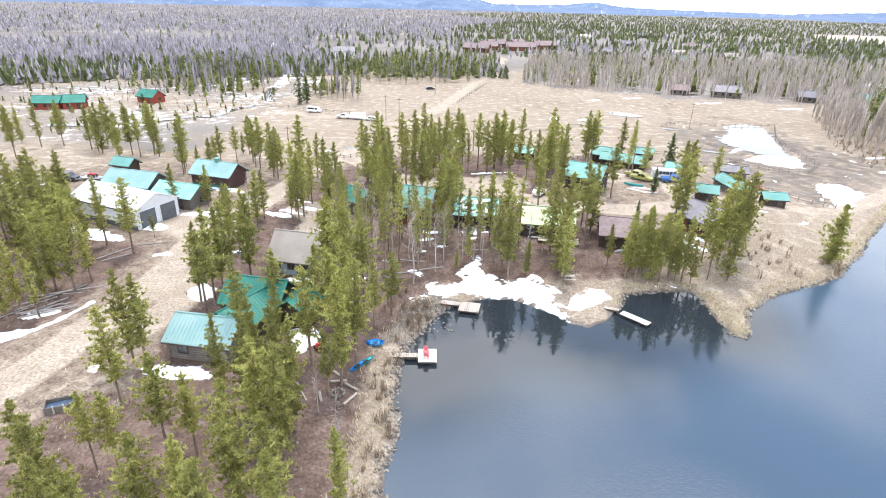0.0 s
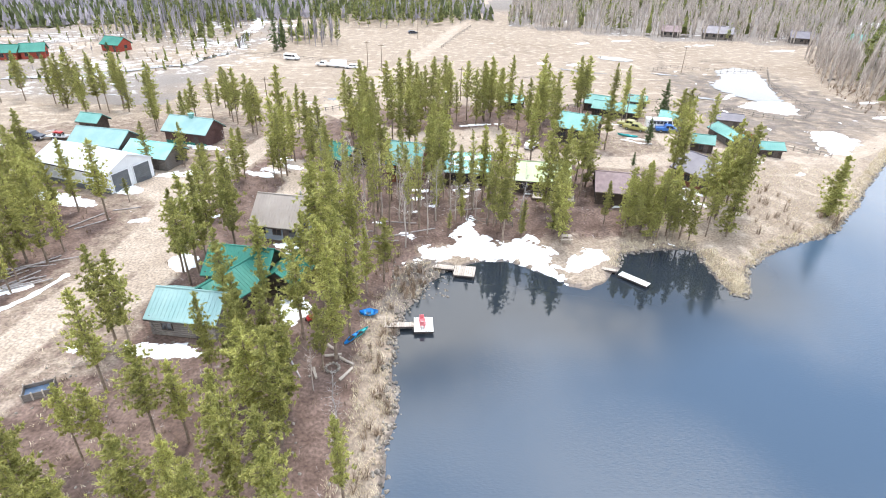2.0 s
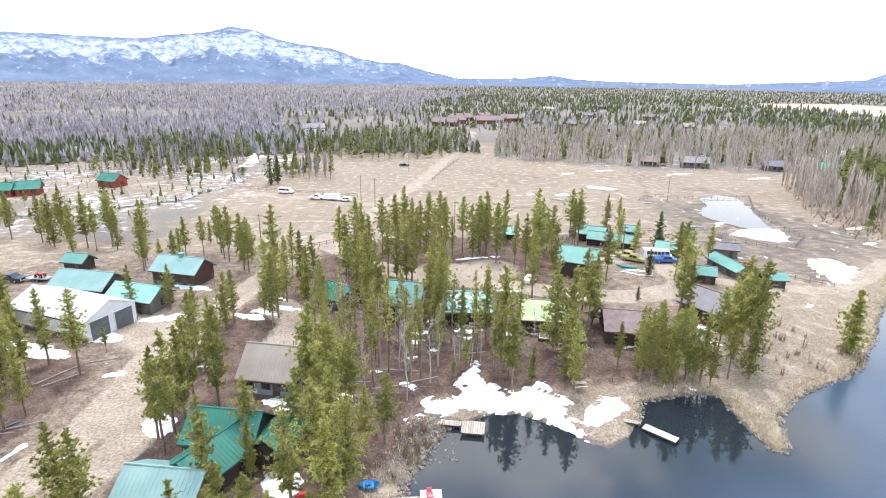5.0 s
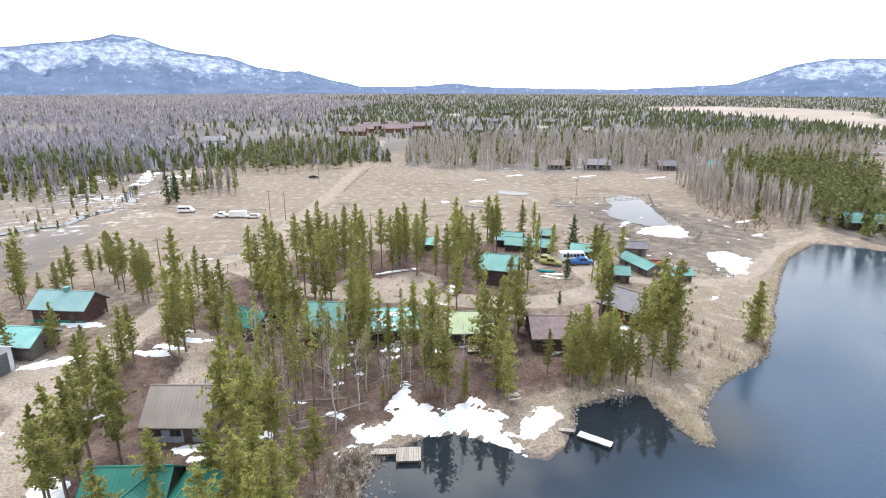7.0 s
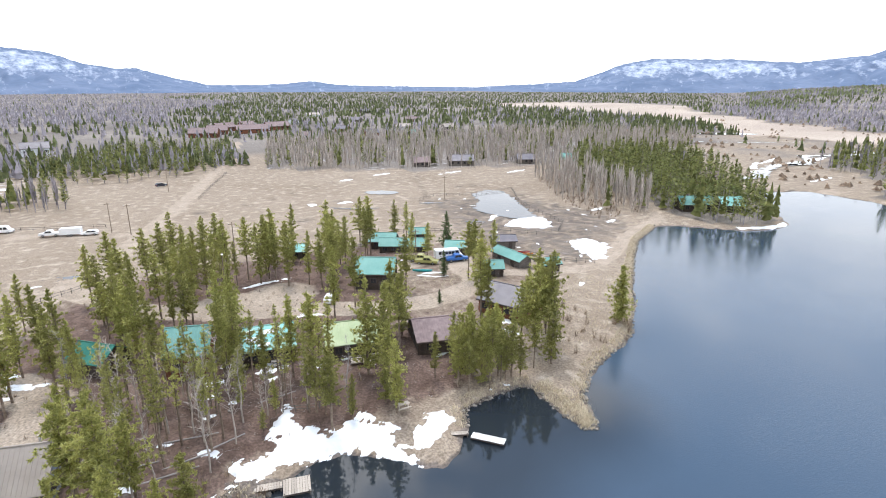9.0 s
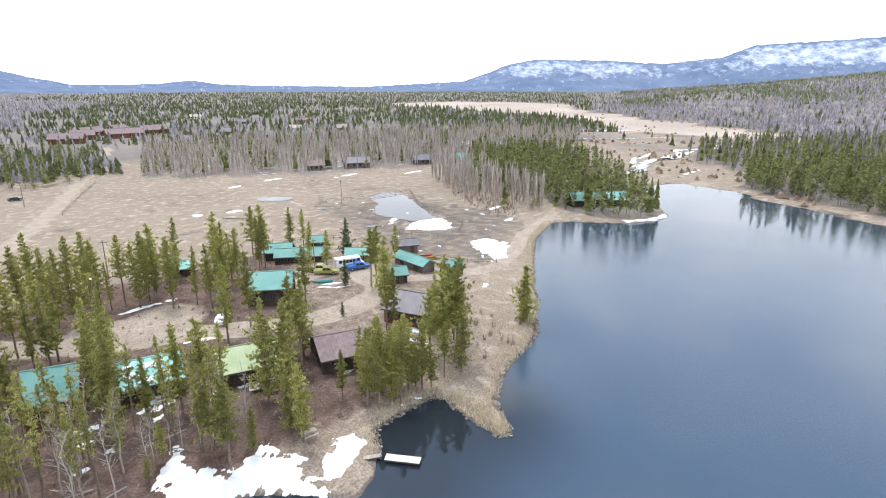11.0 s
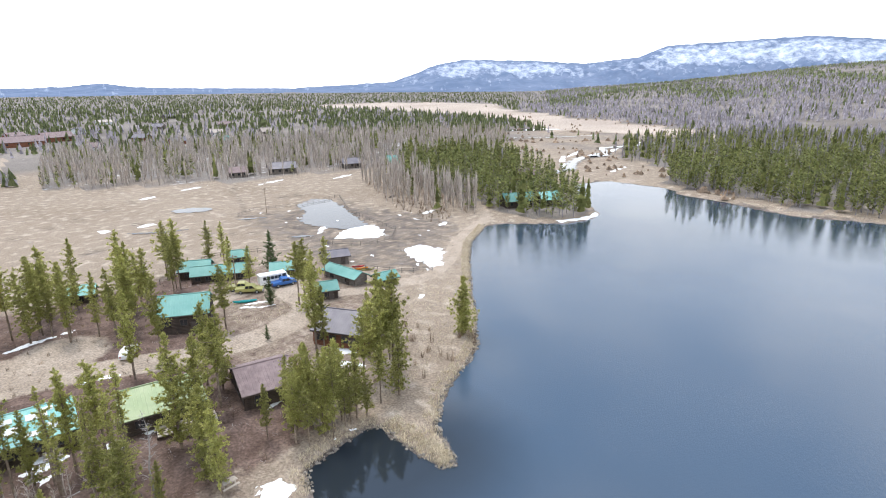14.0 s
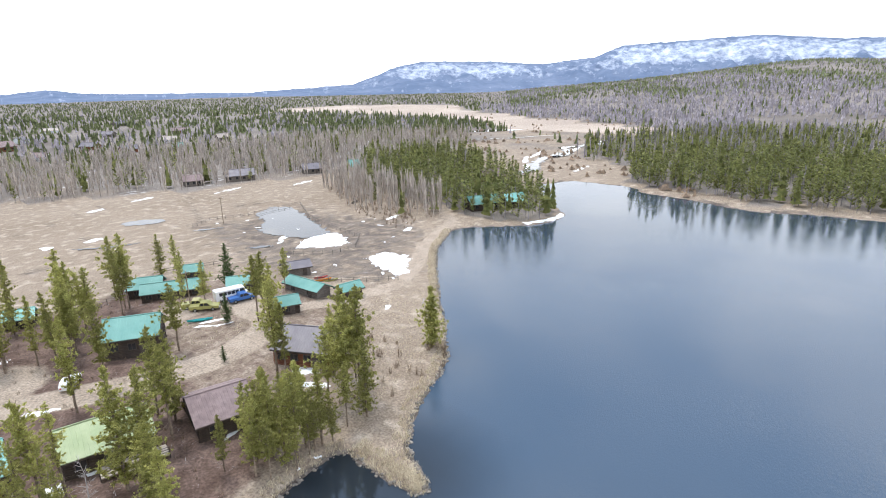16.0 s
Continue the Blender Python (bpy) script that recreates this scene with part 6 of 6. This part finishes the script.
vehicle("van", "white van parked beside the pasture track", -50.6, 216.0, -10, "white", VAN, VAN_GLASS, 5.4, 2.0, category="van")
vehicle("pickup_truck", "white pickup truck hitched to a trailer", -37.4, 205.2, 170, "white", PICKUP, PICKUP_GLASS, 5.4, 1.9, category="truck")
vehicle("cargo_trailer", "white enclosed trailer behind the pickup", -32.2, 204.2, 170, "white", TRAILER, [], 5.5, 2.2, 1, category="trailer")
vehicle("car", "white car parked on the pasture track", -27.4, 202.6, 170, "white", CAR, CAR_GLASS, 4.4, 1.8, category="car")
vehicle("car", "dark car standing in the pasture near the lane", -8.6, 282, 20, "dark_paint", CAR, CAR_GLASS, 4.4, 1.8, category="car")
vehicle("car", "white car half hidden beside the pines", 20.6, 117.8, 60, "white", CAR, CAR_GLASS, 4.4, 1.8, category="car")


# ---- fences, poles and small things ----
def fence(label, line, gap=2.6, rails=(0.5, 1.05), h=1.25, category="fence"):
    ob = empty("fence", on(*line[0]))
    tagged(ob, label, category)
    m0 = ob.matrix_basis.inverted()
    post = tubes("post", [((0, 0, -0.3), (0, 0, h), 0.075, 0.065)], M["log_grey"], 6)
    pts = []
    for a, b in zip(line[:-1], line[1:]):
        n = max(1, round(math.dist(a, b) / gap))
        pts += [(a[0] + (b[0] - a[0]) * i / n, a[1] + (b[1] - a[1]) * i / n) for i in range(n)]
    pts.append(line[-1])
    z = land(np.array(pts))
    for (x, y), zz in zip(pts, z):
        part("post", post, ob, "", m0 @ pose(x, y, zz, rnd.uniform(-3, 3), rnd.uniform(-3, 3), 0))
    for (a, za), (b, zb) in zip(zip(pts[:-1], z[:-1]), zip(pts[1:], z[1:])):
        for r in rails:
            p0, p1 = m0 @ Vector((*a, za + r)), m0 @ Vector((*b, zb + r + rnd.uniform(-0.06, 0.06)))
            part("rail", tubes("rail", [(p0, p1, 0.055, 0.045)], M["log_grey"], 5), ob)


fence("weathered log rail fence round the wet corral", [(80, 156), (88.5, 146), (97, 147), (104, 154), (106, 172), (110, 188), (121, 210)])
fence("weathered log rail fence along the muddy corral", [(78, 206), (86, 211), (98, 207), (121, 210)])
fence("weathered log rail fence beside the shore track", [(66, 133), (74, 128), (82, 120), (86, 118)])
fence("log rail fence beside the stables", [(24, 138), (30, 146), (36, 152)], 2.4)
fence("log rail fence at the pasture edge", [(36, 152), (52, 166), (66, 160)], 3.0)
fence("low rail fence in front of the cabins", [(5, 83.4), (9.5, 82.6), (12, 82)], 1.8, (0.4, 0.85), 1.0)
fence("post and rail fence along the pasture track", [(-24, 210), (-40, 214), (-62, 222), (-80, 226)], 3.4, (0.6, 1.1))
fence("post and rail fence beside the lane", [(4, 244), (12, 276), (20, 306)], 4.0, (0.6, 1.1))
fence("rail fence beside the lane north of the barns", [(-36, 134), (-30, 142), (-24, 148)], 2.4)


def pole(x, y, h, lamp=False):
    ob = empty("utility_pole", on(x, y))
    tagged(ob, "slim brown wooden utility pole with a crossarm" if not lamp else "slim wooden pole with a pale lamp head", "pole", "" if lamp else "utility poles")
    part("shaft", tubes("shaft", [((0, 0, -0.3), (0, 0, h), 0.14, 0.09)], M["bark"], 8), ob)
    if lamp:
        part("lamp_head", boxes("lamp_head", [(-0.18, 0.18, -0.7, -0.1, h - 0.25, h - 0.1)], M["white"], 0.03), ob)
    else:
        part("crossarm", boxes("crossarm", [(-0.9, 0.9, -0.06, 0.06, h - 0.6, h - 0.45)], M["bark"]), ob)
        for sx in (-0.75, 0, 0.75):
            part("insulator", tubes("insulator", [((sx, 0, h - 0.45), (sx, 0, h - 0.25), 0.05, 0.03)], M["white"], 6), ob)


for x, y, h, lamp in [(-22, 203, 9, False), (-16.8, 197.5, 9, False), (-40.4, 141.8, 9, False), (87.3, 204, 9, False), (-6, 267, 9, False), (7.7, 161, 9, False), (2.6, 129.3, 9, True), (37.5, 146, 9, False), (45.5, 134, 8, False)]:
    pole(x, y, h, lamp)

tub = empty("stock_box", on(-38.2, 44.9, 24))
tagged(tub, "weathered plank box lined with blue sheeting beside the lane", "box")
for k, b in enumerate([(-1.3, 1.3, -0.8, -0.72, 0, 0.8), (-1.3, 1.3, 0.72, 0.8, 0, 0.8), (-1.3, -1.22, -0.72, 0.72, 0, 0.8), (1.22, 1.3, -0.72, 0.72, 0, 0.8)]):
    part("side_panel", boxes("side_panel", [b], M["log_grey"], 0.01), tub)
for sx in (-1.3, -0.45, 0.45, 1.3):
    for sy in (-0.82, 0.82):
        part("stake", boxes("stake", [(sx - 0.06, sx + 0.06, sy - 0.06, sy + 0.06, -0.2, 0.95)], M["deck"]), tub)
part("liner", boxes("liner", [(-1.2, 1.2, -0.7, 0.7, 0.3, 0.4)], M["liner"]), tub, "blue plastic liner")

pit = empty("fire_pit", on(-11.2, 49.6))
tagged(pit, "ring of stones round a fire pit", "fire pit")
for i in range(12):
    a = i * math.pi / 6
    bm = bmesh.new()
    bmesh.ops.create_icosphere(bm, subdivisions=1, radius=0.2)
    part("stone", bm_mesh("stone", bm, M["rock"]), pit, "", pose(0.7 * math.cos(a), 0.7 * math.sin(a), 0.08, i * 40, i * 70, i * 25))


def log_seat(x, y, rz, L, r=0.17, label="peeled log bench beside the fire pit", lift=0.0):
    ob = empty("log", pose(x, y, ground_z(x, y) + r * 0.8 + lift, 0, 0, rz))
    tagged(ob, label, "log")
    part("stem", tubes("stem", [((-L / 2, 0, 0), (L / 2, 0, 0), r, r * 0.8)], M["deck"] if r > 0.16 else M["dead"], 9), ob)


for x, y, rz, L in [(-9.9, 50.8, -35, 2.0), (-9.7, 48.8, 60, 2.2), (-11.4, 51.5, 10, 1.8), (-12.8, 48.4, -70, 1.6), (-11.8, 52.8, -40, 1.2)]:
    log_seat(x, y, rz, L)
lr = random.Random(5)
for _ in range(12):
    log_seat(lr.uniform(-56, -51), lr.uniform(63, 70), lr.uniform(10, 60), lr.uniform(3, 7), 0.1, "grey fallen pole heaped at the wood's edge", lr.uniform(0, 0.25))
for x, y, rz, L in [(-53, 82, 60, 6), (-51.5, 80.5, 45, 5), (-49, 86, 20, 4), (-24, 30.5, -10, 4), (-15, 49, -60, 4), (-9, 76, 5, 7), (-7, 78, 12, 6), (-6, 82, -5, 6), (-2, 80, 20, 4), (-12, 79, 0, 5), (5, 87, 10, 5), (-60, 70, 70, 6), (-66, 64, 30, 5), (80, 104, 40, 3)]:
    log_seat(x, y, rz, L, 0.11, "grey fallen trunk lying on the forest floor")


def bench(x, y, rz, label):
    ob = empty("picnic_table", on(x, y, rz))
    tagged(ob, label, "table")
    for i in range(4):
        part("top_board", boxes("top_board", [(-0.95, 0.95, -0.38 + 0.19 * i, -0.21 + 0.19 * i, 0.70, 0.75)], M["deck"]), ob)
    for sy in (-0.7, 0.7):
        part("seat", boxes("seat", [(-0.95, 0.95, sy - 0.14, sy + 0.14, 0.41, 0.46)], M["deck"]), ob)
    for sx in (-0.65, 0.65):
        part("leg_frame", boxes("leg_frame", [(sx - 0.04, sx + 0.04, -0.72, 0.72, 0.35, 0.41), (sx - 0.05, sx + 0.04, -0.45, -0.36, 0, 0.7), (sx - 0.05, sx + 0.04, 0.36, 0.45, 0, 0.7)], M["deck"]), ob)


bench(19.4, 77.9, 5, "weathered wooden picnic table near the shore")
bench(19.0, 90.0, -15, "wooden picnic table in front of the cabin deck")
bench(6.6, 96.0, -8, "dark wooden table in front of the log cabin")
grill = empty("quad_bike", on(-14.6, 57.0, 40))
tagged(grill, "small red garden machine standing under the pines", "machine")
part("body", boxes("body", [(-0.6, 0.6, -0.3, 0.3, 0.3, 0.75), (-0.5, 0.0, -0.25, 0.25, 0.75, 0.95)], M["red"], 0.05), grill)
for sx in (-0.4, 0.4):
    for sy in (-0.38, 0.38):
        wheel(grill, sx, sy, 0.25)

# ---- brush, grass and stones ----
br = random.Random(17)


def brush(name, label, places, material, stems, height, spread):
    """Leafless shrubs as fans of slim stems, all in one mesh."""
    v, f = [], []
    zz = land(np.array(places))
    for (x, y), z in zip(places, zz):
        s = br.uniform(0.6, 1.3)
        for _ in range(stems):
            a, r, h = br.uniform(0, 6.28), br.uniform(0.1, spread) * s, br.uniform(0.5, 1.0) * height * s
            bx, by = x + br.uniform(-0.25, 0.25) * s, y + br.uniform(-0.25, 0.25) * s
            w = br.uniform(0.012, 0.028)
            c, d = -math.sin(a) * w, math.cos(a) * w
            mx_, my_ = bx + math.cos(a) * r * 0.55, by + math.sin(a) * r * 0.55
            k = len(v)
            v += [(bx - c, by - d, z - 0.05), (bx + c, by + d, z - 0.05), (mx_ - c * 0.7, my_ - d * 0.7, z + h * 0.65), (mx_ + c * 0.7, my_ + d * 0.7, z + h * 0.65), (bx + math.cos(a) * r, by + math.sin(a) * r, z + h)]
            f += [(k, k + 1, k + 3, k + 2), (k + 2, k + 3, k + 4)]
    return tagged(new(name, mesh(name, v, f, M[material])), label, "shrubs", kind="stuff")


def along(line, n, lo, hi):
    """Random places beside a line, lo to hi metres to its left."""
    out = []
    seg = list(zip(line[:-1], line[1:]))
    weight = [math.dist(a, b) for a, b in seg]
    for _ in range(n):
        a, b = br.choices(seg, weight)[0]
        t, o = br.random(), br.uniform(lo, hi)
        d = Vector((b[0] - a[0], b[1] - a[1])).normalized()
        out.append((a[0] + (b[0] - a[0]) * t - d.y * o, a[1] + (b[1] - a[1]) * t + d.x * o))
    return out


bank_w, bank_n = SHORE_WEST[2:12], SHORE_WEST[20:] + SHORE_NORTH[:14]
brush("bank_willows", "brown leafless willow brush along the bank", along(bank_w, 60, 0.3, 2.6) + [(br.uniform(-9, -2), br.uniform(66, 75)) for _ in range(26)], "twig", 26, 1.4, 0.9)
brush("meadow_willows", "grey-brown leafless brush on the grassy shore", [(br.gauss(58, 3.5), br.gauss(90, 4)) for _ in range(26)] + [(br.gauss(66, 1.2), br.gauss(87.5, 1)) for _ in range(9)] + [(br.uniform(36, 52), br.uniform(79, 88)) for _ in range(8)] + scatter(br, GREY_CLUMP, 120, 1.5) + scatter(br, [(118, 150), (130, 156), (140, 172), (128, 190), (122, 170)], 60, 1.5), "twig", 20, 1.7, 0.9)
brush("forest_undergrowth", "brown bare undergrowth among the camp pines", scatter(br, WOODS[0], 240, 1.6), "twig", 12, 0.8, 0.6)
brush("shore_undergrowth", "brown bare saplings and twigs below the cabins", scatter(br, WOODS[1], 420, 1.2) + scatter(br, WOODS[3], 90, 1.2) + scatter(br, [(-100, 40), (-60, 44), (-52, 60), (-50, 84), (-66, 92), (-100, 106)], 260, 1.5), "twig", 9, 0.9, 0.5)
brush("fallen_branches", "grey sticks and slash lying among the camp pines", scatter(br, WOODS[1], 500, 1.0) + scatter(br, WOODS[0], 350, 1.2) + scatter(br, [(-100, 40), (-60, 44), (-52, 60), (-50, 84), (-66, 92), (-100, 106)], 300, 1.2), "dead", 4, 0.16, 1.5)
brush("wetland_brush", "yellow-brown willow brush on the wet meadow", scatter(br, [(-200, 165), (-90, 165), (-72, 235), (-76, 330), (-220, 350)], 420, 3.2), "twig", 14, 2.2, 1.6)
brush("bank_grass", "pale straw grass tufts along the shore", along(bank_w, 900, 0.2, 4.5) + along(bank_n, 2600, 0.15, 2.2) + along(SHORE_WEST[24:], 400, 0.3, 3.0), "straw", 7, 0.42, 0.35)
brush("pasture_grass", "pale dry grass tufts on open ground", scatter(br, [(42, 80), (64, 86), (86, 110), (74, 112), (56, 104), (50, 84)], 700, 0.4) + scatter(br, [(38, 115), (50, 115), (50, 126), (39, 126)], 200, 0.3) + scatter(br, [(-46, 26), (-20, 26), (-36, 60), (-41, 60)], 260, 0.5), "straw", 6, 0.3, 0.3)


def stones(name, label, places, lo, hi):
    bm = bmesh.new()
    zz = land(np.array(places))
    v, f = [], []
    base = bmesh.new()
    bmesh.ops.create_icosphere(base, subdivisions=1, radius=1)
    bv, bf = [q.co.copy() for q in base.verts], [[q.index for q in face.verts] for face in base.faces]
    base.free(); bm.free()
    for (x, y), z in zip(places, zz):
        s = br.uniform(lo, hi)
        k = len(v)
        turn = Euler((br.uniform(0, 6), br.uniform(0, 6), br.uniform(0, 6))).to_matrix()
        sc = Vector((br.uniform(0.7, 1.4), br.uniform(0.7, 1.2), br.uniform(0.5, 0.9))) * s
        for q in bv:
            w = turn @ Vector((q.x * sc.x, q.y * sc.y, q.z * sc.z)) * br.uniform(0.85, 1.1)
            v.append((x + w.x, y + w.y, max(z, WATER - 0.15) + w.z * 0.8 + s * 0.15))
        f += [[k + i for i in face] for face in bf]
    return tagged(new(name, mesh(name, v, f, M["rock"])), label, "stones", kind="stuff")


stones("shore_stones", "grey and rust-brown stones along the waterline", along(bank_w, 330, -0.5, 1.0) + along(bank_n, 500, -0.3, 0.6) + [(br.uniform(-6, 1.5), br.uniform(64, 72)) for _ in range(150)], 0.1, 0.34)
stones("scattered_stones", "small pale stones scattered on bare ground", scatter(br, [(-40, 26), (-9, 26), (-9, 55), (-20, 50), (-40, 60)], 160, 0.5) + scatter(br, [(74, 140), (95, 118), (124, 150), (120, 170), (100, 150)], 120, 0.6), 0.06, 0.2)
